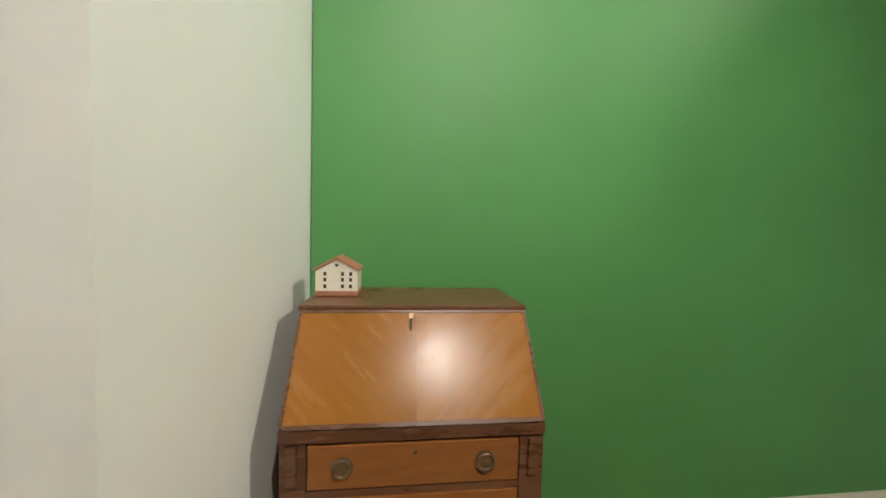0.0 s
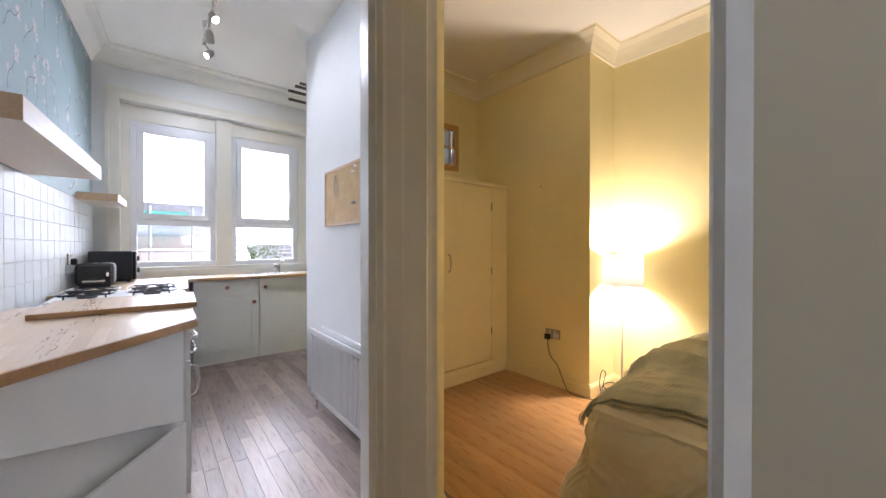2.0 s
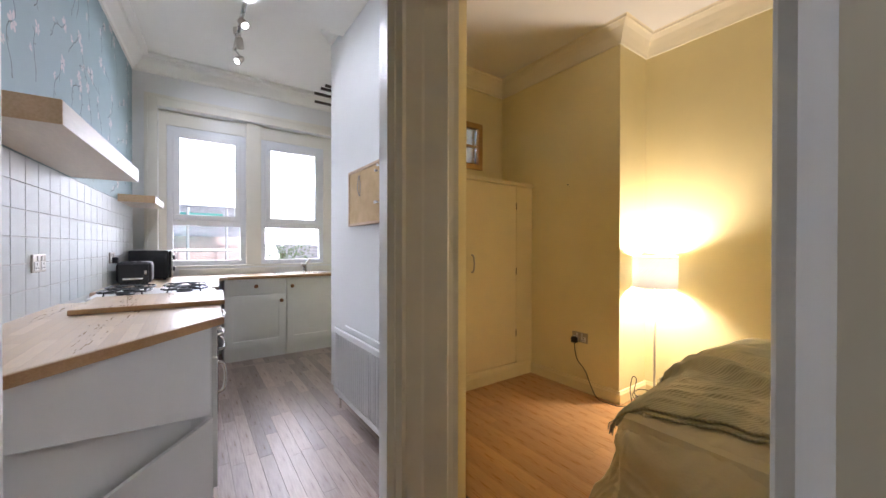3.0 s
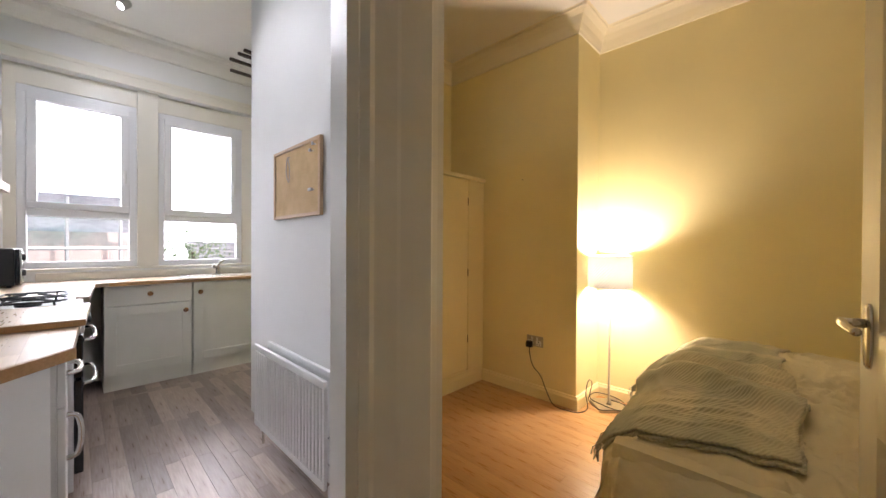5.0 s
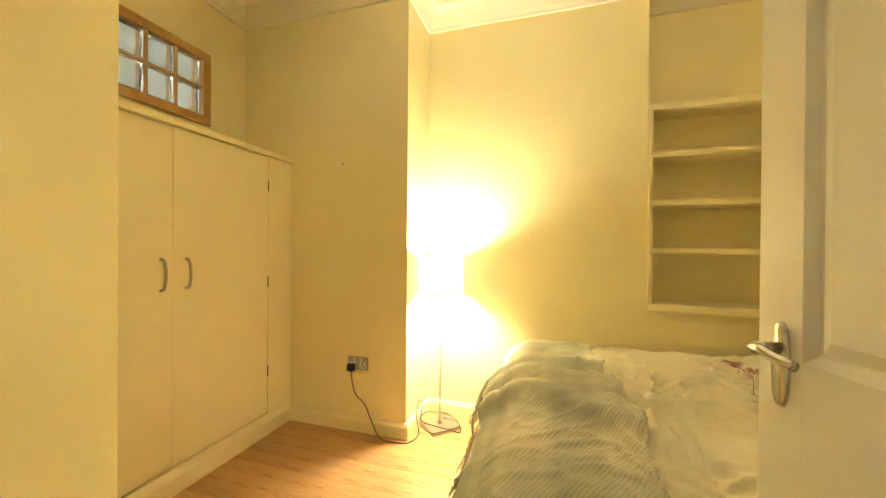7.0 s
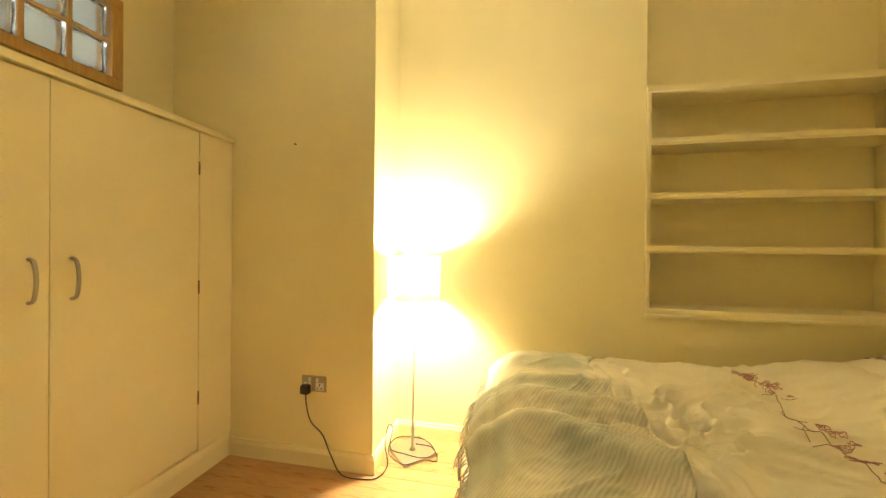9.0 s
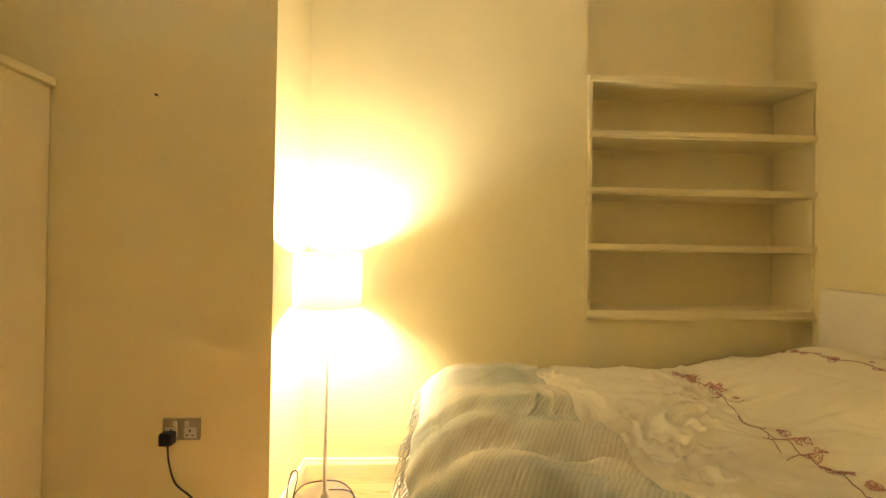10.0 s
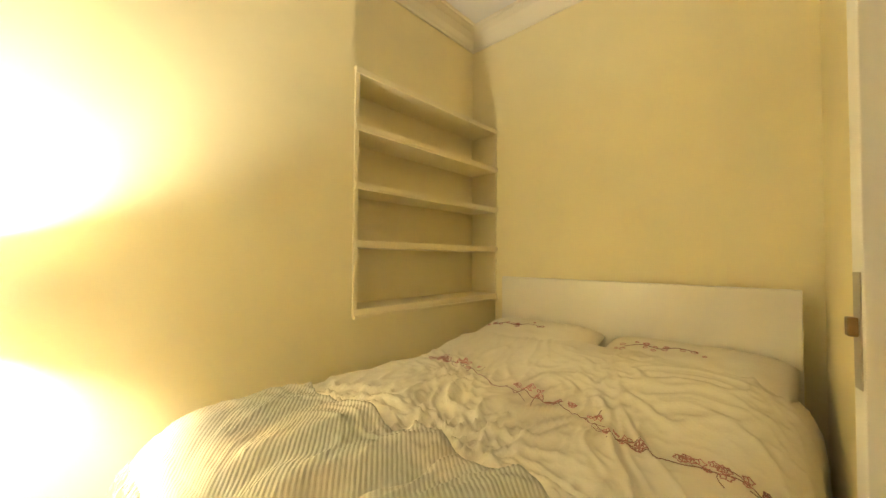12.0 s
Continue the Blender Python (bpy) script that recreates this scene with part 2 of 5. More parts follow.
def sweep(bm, path, profile):
    """A profile of (out, z) swept with mitres along a plan path; out points to the path's left."""
    p = [Vector(q) for q in path]
    rings = []
    for i, q in enumerate(p):
        d0 = (q - p[i - 1]).normalized() if i else (p[1] - q).normalized()
        d1 = (p[i + 1] - q).normalized() if i < len(p) - 1 else d0
        n0, n1 = Vector((-d0.y, d0.x)), Vector((-d1.y, d1.x))
        n = (n0 + n1) / max(0.3, 1 + n0.dot(n1))
        rings.append([bm.verts.new((q.x + n.x * o, q.y + n.y * o, z)) for o, z in profile])
    k = len(profile)
    for a, b in zip(rings, rings[1:]):
        for i in range(k):
            j = (i + 1) % k
            bm.faces.new((a[i], b[i], b[j], a[j]))
    bm.faces.new(rings[0]), bm.faces.new(rings[-1][::-1])
    bmesh.ops.recalc_face_normals(bm, faces=bm.faces)
    return bm


def lathe(bm, profile, at=(0, 0, 0), segs=32, axis="z"):
    """A turned body from (radius, height) pairs."""
    rings = []
    for r, z in profile:
        ring = []
        for i in range(segs):
            a = 2 * math.pi * i / segs
            v = (r * math.cos(a), r * math.sin(a), z)
            if axis == "y":
                v = (v[0], -v[2], v[1])
            if axis == "x":
                v = (v[2], v[0], v[1])
            ring.append(bm.verts.new(Vector(v) + Vector(at)))
        rings.append(ring)
    for a, b in zip(rings, rings[1:]):
        for i in range(segs):
            j = (i + 1) % segs
            bm.faces.new((a[i], a[j], b[j], b[i]))
    bm.faces.new(rings[0][::-1]), bm.faces.new(rings[-1])
    bmesh.ops.recalc_face_normals(bm, faces=bm.faces)
    return bm


def tube(bm, pts, r, segs=8):
    """A round bar or cord along points."""
    p = [Vector(q) for q in pts]
    rings = []
    for i, q in enumerate(p):
        d = (p[min(i + 1, len(p) - 1)] - p[max(i - 1, 0)]).normalized()
        u = d.orthogonal().normalized() if i == 0 else (u - d * u.dot(d)).normalized()
        w = d.cross(u)
        rings.append([bm.verts.new(q + (u * math.cos(2 * math.pi * k / segs) + w * math.sin(2 * math.pi * k / segs)) * r) for k in range(segs)])
    for a, b in zip(rings, rings[1:]):
        for k in range(segs):
            j = (k + 1) % segs
            bm.faces.new((a[k], a[j], b[j], b[k]))
    bm.faces.new(rings[0][::-1]), bm.faces.new(rings[-1])
    return bm


def curve_pts(ctrl, n=8):
    """A smooth run of points through control points."""
    p = [Vector(c) for c in ctrl]
    out = []
    for i in range(len(p) - 1):
        a, b, c, d = p[max(i - 1, 0)], p[i], p[i + 1], p[min(i + 2, len(p) - 1)]
        for k in range(n):
            t = k / n
            out.append(0.5 * (2 * b + (c - a) * t + (2 * a - 5 * b + 4 * c - d) * t * t + (3 * b - a - 3 * c + d) * t ** 3))
    return out + [p[-1]]


def part(name, bm, mat, parent=None, label="", smooth=False):
    me = bpy.data.meshes.new(name)
    bm.to_mesh(me)
    bm.free()
    if smooth:
        me.polygons.foreach_set("use_smooth", [True] * len(me.polygons))
    me.materials.append(mat)
    ob = new(name, me)
    if parent is not None:
        ob.parent = parent
        ob.matrix_parent_inverse = parent.matrix_basis.inverted()
    if label:
        ob["label"] = label
    return ob


def thing(name, at, label, category, group="", rz=0):
    """An empty at a thing's base; its parts go under it, in world places."""
    ob = new(name)
    ob.matrix_basis = pose(*at, 0, 0, rz)
    return tagged(ob, label, category, group)


def local(name, bm, mat, parent, label="", smooth=False):
    """A part whose mesh is in its parent's own space."""
    ob = part(name, bm, mat, None, label, smooth)
    ob.parent = parent
    return ob


def B(*a, **k):
    return box(bmesh.new(), *a, **k)


def setting(name, bm, mat, label):
    return tagged(part(name, bm, mat, None), label, name.split("_")[0], kind="structure")


# ---- structure ----
CEIL = 2.98
KCEIL = 3.20
# hall and pier
setting("wall_pier", prism(bmesh.new(), [(-0.19, 0.50), (-0.168, 0.478), (-0.044, 0.482), (-0.045, 1.20), (-0.045, 1.26), (-0.19, 1.26)], 0, CEIL), M_HALL, "pale painted wall end beside the bedroom door")
setting("wall_green", B(-0.042, 2.60, 1.203, 1.32, 0, CEIL), M_GREEN, "matt green painted hall wall")
setting("wall_hall_east", B(2.60, 2.72, -1.32, 1.32, 0, CEIL), M_HALL, "plain pale hall wall")
setting("wall_hall_south", B(-1.20, 2.60, -1.32, -1.20, 0, CEIL), M_HALL, "plain pale hall wall")
setting("wall_kitchen_door_side", prism(bmesh.new(), [(-1.16, -1.20), (-1.03, -1.20), (-1.03, -0.150), (-1.16, -0.150)], 0, CEIL), M_POST, "cream painted wall at the kitchen doorway")
setting("wall_kitchen_lintel", B(-1.15, -1.04, -0.165, 0.60, 2.55, CEIL), M_POST, "wall above the kitchen doorway")
setting("wall_kitchen_bedroom", prism(bmesh.new(), [(-1.06, 0.60), (-1.03, 0.60), (-1.055, 0.84), (-1.371, 1.136), (-2.0, 1.34), (-2.93, 1.34), (-3.35, 1.34), (-3.35, 1.19), (-1.75, 1.19), (-1.20, 0.72)], 0, KCEIL), M_WHITE, "white wall between kitchen and bedroom")
setting("wall_bedroom_splay", prism(bmesh.new(), [(-1.052, 0.845), (-1.368, 1.141), (-2.0, 1.345), (-2.93, 1.345), (-2.93, 1.355), (-1.997, 1.355), (-1.362, 1.149), (-1.046, 0.852)], 0, CEIL), M_CREAM, "cream painted slanted wall inside the bedroom door")
setting("wall_bedroom_lintel", B(-1.05, -0.19, 0.52, 0.90, 2.55, CEIL), M_POST, "wall above the bedroom doorway")
setting("wall_bedroom_south", prism(bmesh.new(), [(-0.19, 1.26), (-0.045, 1.26), (-0.045, 1.32), (1.22, 1.32), (1.22, 1.59), (-0.19, 1.59)], 0, CEIL), M_CREAM, "cream painted bedroom wall beside the bed")
setting("wall_bedroom_east", B(1.10, 1.22, 1.59, 3.67, 0, CEIL), M_CREAM, "cream painted wall behind the headboard")
setting("wall_alcove_back", B(-0.165, 1.10, 3.55, 3.67, 0, CEIL), M_CREAM, "cream painted alcove wall")
setting("wall_alcove_base", B(-0.165, 1.10, 3.322, 3.55, 0, 0.845), M_CREAM, "cream painted wall below the alcove shelves")
setting("wall_bedroom_north", B(-1.63, -0.165, 3.32, 3.67, 0, CEIL), M_CREAM, "cream painted chimney wall behind the floor lamp")
setting("wall_bedroom_socket", B(-3.05, -1.63, 2.91, 3.67, 0, CEIL), M_CREAM, "cream painted wall with a double socket")
bm = bmesh.new()
WY0, WY1, WZ0, WZ1 = 1.85, 2.586, 2.038, 2.466
box(bm, -3.05, -2.93, 1.345, WY0, 0, CEIL), box(bm, -3.05, -2.93, WY1, 2.91, 0, CEIL)
box(bm, -3.05, -2.93, WY0, WY1, 0, WZ0), box(bm, -3.05, -2.93, WY0, WY1, WZ1, CEIL)
setting("wall_bedroom_west", bm, M_CREAM, "cream painted wall with a glass block window")
setting("ceiling_bedroom", B(-3.05, 1.22, 0.44, 3.67, CEIL, CEIL + 0.1), M_CEIL, "white painted bedroom ceiling")
setting("ceiling_hall", B(-1.16, 2.72, -1.32, 0.436, CEIL, CEIL + 0.1), M_CEIL, "white painted hall ceiling")
setting("ceiling_hall_recess", B(-0.042, 2.72, 0.44, 1.32, CEIL - 0.004, CEIL - 0.001), M_CEIL, "white painted hall ceiling over the recess")

CORN = [(0, 2.825), (0.010, 2.828), (0.014, 2.845), (0.022, 2.86), (0.035, 2.895), (0.058, 2.935), (0.085, 2.958), (0.098, 2.962), (0.10, 2.974), (0.112, 2.982), (0, 2.982)]
ROOM = [(-0.19, 1.59), (1.10, 1.59), (1.10, 3.55), (-0.165, 3.55), (-0.165, 3.32), (-1.63, 3.32), (-1.63, 2.91), (-2.93, 2.91), (-2.93, 1.355), (-2.0, 1.357), (-1.364, 1.15)]
setting("cornice_bedroom", sweep(bmesh.new(), ROOM, CORN), M_CORNICE, "white moulded plaster cornice")
SKIRT = [(0, 0.0), (0.020, 0.0), (0.020, 0.075), (0.014, 0.088), (0.012, 0.098), (0, 0.1)]
setting("baseboard_bedroom", sweep(bmesh.new(), [(1.10, 3.322), (-1.63, 3.32), (-1.63, 2.91), (-2.51, 2.91)], SKIRT), M_CUPB, "cream painted skirting board")
setting("baseboard_splay", sweep(bmesh.new(), [(-2.0, 1.357), (-1.364, 1.148), (-1.049, 0.849)], SKIRT), M_CUPB, "cream painted skirting board")
setting("baseboard_green_wall", sweep(bmesh.new(), [(2.60, 1.203), (0.55, 1.203)], [(0, 0), (0.03, 0), (0.03, 0.30), (0.02, 0.345), (0.012, 0.37), (0, 0.37)]), M_SHELFWHITE, "tall pale wooden skirting board")

# doorway casing between kitchen and bedroom: stepped mouldings
bm = bmesh.new()
prism(bm, [(-1.062, 0.592), (-0.992, 0.582), (-0.986, 0.60), (-1.0, 0.612), (-0.994, 0.628), (-1.004, 0.645), (-1.010, 0.70), (-1.013, 0.712), (-1.020, 0.80), (-1.03, 0.812), (-1.040, 0.838), (-1.046, 0.862), (-1.064, 0.866)], 0, 2.55)
setting("trim_doorpost", bm, M_POST, "chipped cream gloss moulded door casing")
setting("trim_kitchen_jamb", prism(bmesh.new(), [(-1.17, -0.147), (-1.17, -0.170), (-1.01, -0.170), (-1.01, -0.24), (-0.99, -0.24), (-0.99, -0.147), (-1.005, -0.138), (-1.165, -0.138)], 0, 2.55), M_POST, "cream gloss kitchen door casing")
setting("trim_bedroom_jamb", B(-0.215, -0.192, 0.55, 0.90, 0, 2.55, bevel=0.004), M_POST, "cream gloss bedroom door lining")

# kitchen shell
KX = -4.95
KY0 = -0.75
SK = 0.055


def south(x, out=0.0):
    """The y of the kitchen's slightly skewed tiled wall at x."""
    return -0.455 - SK * (x + 2.8) + out


def skew(bm):
    for v in bm.verts:
        v.co.y += south(v.co.x)
    return bm


setting("wall_kitchen_south", prism(bmesh.new(), [(-5.25, -0.75), (-1.16, -0.75), (-1.16, south(-1.16)), (-5.25, south(-5.25))], 0, KCEIL), M_WHITE, "kitchen wall behind tiles and wallpaper")
setting("wall_kitchen_north", B(-5.25, -3.05, 2.95, 3.07, 0, KCEIL), M_WHITE, "plain white kitchen wall")
RY0, RY1, RZ0, RZ1 = -0.13, 1.74, 1.0, 2.72
bm = bmesh.new()
box(bm, -5.25, KX, KY0, RY0, 0, KCEIL), box(bm, -5.25, KX, RY1, 2.95, 0, KCEIL)
box(bm, -5.25, KX, RY0, RY1, 0, RZ0), box(bm, -5.25, KX, RY0, RY1, RZ1, KCEIL)
setting("wall_kitchen_window", bm, M_WHITE, "white wall around the kitchen windows")
setting("ceiling_kitchen", B(-5.25, -1.05, KY0 - 0.12, 3.07, KCEIL, KCEIL + 0.1), M_CEIL, "white painted kitchen ceiling")
KROOM = [(-1.16, 1.19), (-3.35, 1.19), (-3.05, 2.95), (KX, 2.95), (KX, south(KX)), (-1.16, south(-1.16))]
setting("cornice_kitchen", sweep(bmesh.new(), KROOM[2:], [(0, 3.04), (0.02, 3.045), (0.03, 3.07), (0.09, 3.13), (0.10, 3.17), (0.15, 3.18), (0.155, 3.2), (0, 3.2)]), M_CEIL, "white moulded plaster cornice")
bm = bmesh.new()
sweep(bm, [(-3.35, 1.19), (-1.80, 1.19)][::-1], [(0, 3.04), (0.02, 3.045), (0.03, 3.07), (0.09, 3.13), (0.10, 3.17), (0.15, 3.18), (0.155, 3.2), (0, 3.2)])
setting("cornice_kitchen_side", bm, M_CEIL, "white moulded plaster cornice")
bm = bmesh.new()
for a in ((KX, KX + 0.022, RY0 - 0.11, RY0, RZ0, RZ1 + 0.11), (KX, KX + 0.022, RY1, RY1 + 0.11, RZ0, RZ1 + 0.11), (KX, KX + 0.022, RY0, RY1, RZ1, RZ1 + 0.11)):
    box(bm, *a, bevel=0.004)
for a in ((KX + 0.022, KX + 0.034, RY0 - 0.11, RY0 - 0.08, RZ0, RZ1 + 0.11), (KX + 0.022, KX + 0.034, RY1 + 0.08, RY1 + 0.11, RZ0, RZ1 + 0.11), (KX + 0.022, KX + 0.034, RY0 - 0.08, RY1 + 0.08, RZ1 + 0.08, RZ1 + 0.11)):
    box(bm, *a)
setting("trim_kitchen_window", bm, M_TRIM, "white painted window architrave")

# floors
setting("floor_kitchen_base", B(-5.25, -1.10, KY0 - 0.12, 3.07, -0.10, -0.006), M_SUB, "dark floor under the kitchen planks")
setting("floor_bedroom_base", B(-2.93, 1.22, 0.70, 3.67, -0.10, -0.008), M_SUB, "dark floor under the laminate")
setting("floor_hall", B(-1.10, 2.72, -1.32, 0.70, -0.10, -0.003), M_LAM, "wood laminate hall floor")


# ---- windows ----
def kitchen_window(y0, y1, name):
    w = tagged(new(name), "white upvc casement window with a fixed lower light", "window", kind="structure")
    x = -5.08
    z0, zm, z1 = 1.02, 1.50, 2.56

    def ring(bm, a0, a1, b0, b1, width, x0, x1):
        box(bm, x0, x1, a0, a1, b0, b0 + width, bevel=0.005), box(bm, x0, x1, a0, a1, b1 - width, b1, bevel=0.005)
        box(bm, x0, x1, a0, a0 + width, b0 + width, b1 - width, bevel=0.005), box(bm, x0, x1, a1 - width, a1, b0 + width, b1 - width, bevel=0.005)
        return bm

    part("window_frame", ring(bmesh.new(), y0, y1, z0, z1, 0.055, x - 0.05, x + 0.02), M_UPVC, w)
    part("transom", B(x - 0.05, x + 0.022, y0 + 0.055, y1 - 0.055, zm - 0.03, zm + 0.03, bevel=0.004), M_UPVC, w)
    s = part("sash", ring(bmesh.new(), y0 + 0.055, y1 - 0.055, zm + 0.03, z1 - 0.055, 0.06, x - 0.03, x + 0.04), M_UPVC, w)
    bm = B(x + 0.04, x + 0.055, y1 - 0.10, y1 - 0.075, 1.86, 1.93, bevel=0.004)
    box(bm, x + 0.055, x + 0.07, y1 - 0.097, y1 - 0.078, 1.80, 1.90, bevel=0.004)
    part("window_handle", bm, M_WHITEPL, s)
    p1 = part("pane", B(x - 0.012, x - 0.006, y0 + 0.055, y1 - 0.055, z0 + 0.055, zm - 0.03), M_GLASS, w)
    p2 = part("pane", B(x - 0.002, x + 0.004, y0 + 0.115, y1 - 0.115, zm + 0.09, z1 - 0.115), M_GLASS, w)
    p1.visible_shadow = p2.visible_shadow = False
    return w


kitchen_window(-0.06, 0.70, "window_1")
kitchen_window(0.86, 1.63, "window_2")
bm = B(-5.24, -5.0, 0.70, 0.86, RZ0, RZ1, bevel=0.004)
setting("mullion_kitchen", bm, M_TRIM, "white painted mullion between two windows")
bm = B(-5.20, -5.05, RY0, -0.06, RZ0, RZ1)
box(bm, -5.20, -5.05, 1.63, RY1, RZ0, RZ1), box(bm, -5.20, -5.05, -0.06, 0.70, 2.56, RZ1), box(bm, -5.20, -5.05, 0.86, 1.63, 2.56, RZ1)
setting("trim_window_reveal", bm, M_TRIM, "white painted window reveal")
setting("window_sill", B(-5.20, -4.955, RY0, RY1, 0.985, 1.02, bevel=0.005), M_TRIM, "white painted window sill")

# borrowed light of glass blocks
gw = tagged(new("window_3"), "varnished pine window of square glass blocks", "window", kind="structure")
bm = bmesh.new()
gx0, gx1, fw = -3.04, -2.905, 0.034
box(bm, gx0, gx1, WY0 - 0.02, WY1 + 0.02, WZ0 - 0.02, WZ0 + fw, bevel=0.004), box(bm, gx0, gx1, WY0 - 0.02, WY1 + 0.02, WZ1 - fw, WZ1 + 0.02, bevel=0.004)
box(bm, gx0, gx1, WY0 - 0.02, WY0 + fw, WZ0 + fw, WZ1 - fw, bevel=0.004), box(bm, gx0, gx1, WY1 - fw, WY1 + 0.02, WZ0 + fw, WZ1 - fw, bevel=0.004)
part("window_frame", bm, M_PINE, gw)
M_BLOCK = glass("wavy_glass_block", 0.22, (0.92, 0.96, 0.98))
cols, rows_n = 4, 2
cw = (WY1 - WY0 - 2 * fw) / cols
ch = (WZ1 - WZ0 - 2 * fw) / rows_n
bm = bmesh.new()
for c in range(1, cols):
    box(bm, gx0 + 0.02, gx1 - 0.012, WY0 + fw + c * cw - 0.009, WY0 + fw + c * cw + 0.009, WZ0 + fw, WZ1 - fw, bevel=0.003)
box(bm, gx0 + 0.022, gx1 - 0.014, WY0 + fw, WY1 - fw, WZ0 + fw + ch - 0.009, WZ0 + fw + ch + 0.009, bevel=0.003)
part("glazing_bar", bm, M_PINE, gw)
for c in range(cols):
    for r in range(rows_n):
        bm = bmesh.new()
        y0, z0 = WY0 + fw + c * cw + 0.0095, WZ0 + fw + r * ch + 0.0095
        box(bm, -2.985, -2.924, y0, y0 + cw - 0.019, z0, z0 + ch - 0.019, bevel=0.012)
        bmesh.ops.subdivide_edges(bm, edges=bm.edges, cuts=3, use_grid_fill=True)
        for v in bm.verts:
            if v.co.x > -2.93 or v.co.x < -2.98:
                v.co.x += 0.008 * noise.noise(v.co * 28)
        g = part("glass_block", bm, M_BLOCK, gw, smooth=True)
        g.visible_shadow = False

# outside
M_SKY = glow("overcast_sky", (0.88, 0.94, 1.0), 40.0)
sk = B(-62.0, -61.5, -60, 60, -12, 50)
setting("backdrop_sky", sk, M_SKY, "pale overcast sky")
M_SLATE = material("slate_roof", (0.42, 0.42, 0.44), 0.7, grain=0.3, scale=3)
M_BRICK = material("pale_red_brick_far", (0.60, 0.48, 0.44), 0.85, grain=0.15, scale=4)
M_GRND = material("grey_yard", (0.16, 0.16, 0.14), 0.9, grain=0.3, scale=2)
setting("ground", B(-61, -5.4, -60, 60, -3.4, -3.2), M_GRND, "grey yard behind the building")


# ---- bedroom things ----
# bed
bed = thing("bed", (0, 2.4, 0), "double bed with white headboard and crumpled bedding", "bed")
BX0, BX1, BY0, BY1, BTOP = -1.03, 0.985, 1.63, 3.21, 0.56
part("headboard", B(0.985, 1.04, 1.665, 3.186, 0.12, 1.02, bevel=0.006), M_HEADB, bed, "plain white laminate headboard")
part("mattress", B(BX0 + 0.06, 0.98, BY0 + 0.06, BY1 - 0.06, 0.28, 0.50, bevel=0.05), M_DUVET, bed)
part("base", B(BX0 + 0.08, 0.98, BY0 + 0.08, BY1 - 0.08, 0.10, 0.28, bevel=0.01), M_HEADB, bed)
for x in (BX0 + 0.15, 0.9):
    for y in (BY0 + 0.16, BY1 - 0.16):
        part("leg", lathe(bmesh.new(), [(0.02, 0), (0.025, 0.10)], (x, y, 0), 12), M_BLACK, bed)


def fold(s, lo, hi, r_lo, r_hi, flare):
    """Cloth over an edge: place along the axis and the drop, for arc length s."""
    def over(e, r):
        if e < r * math.pi / 2:
            return r * math.sin(e / r), r * (1 - math.cos(e / r))
        k = e - r * math.pi / 2
        return r + flare * k, r + k * 0.97
    if s < lo + r_lo:
        p, d = over(lo + r_lo - s, r_lo)
        return lo + r_lo - p, d
    if s > hi - r_hi:
        p, d = over(s - hi + r_hi, r_hi)
        return hi - r_hi + p, d
    return s, 0.0


def crease_ridge(p, sharp):
    """A narrow raised pleat where a noise field crosses zero."""
    return max(0.0, 1 - abs(noise.noise(p)) * sharp) ** 2


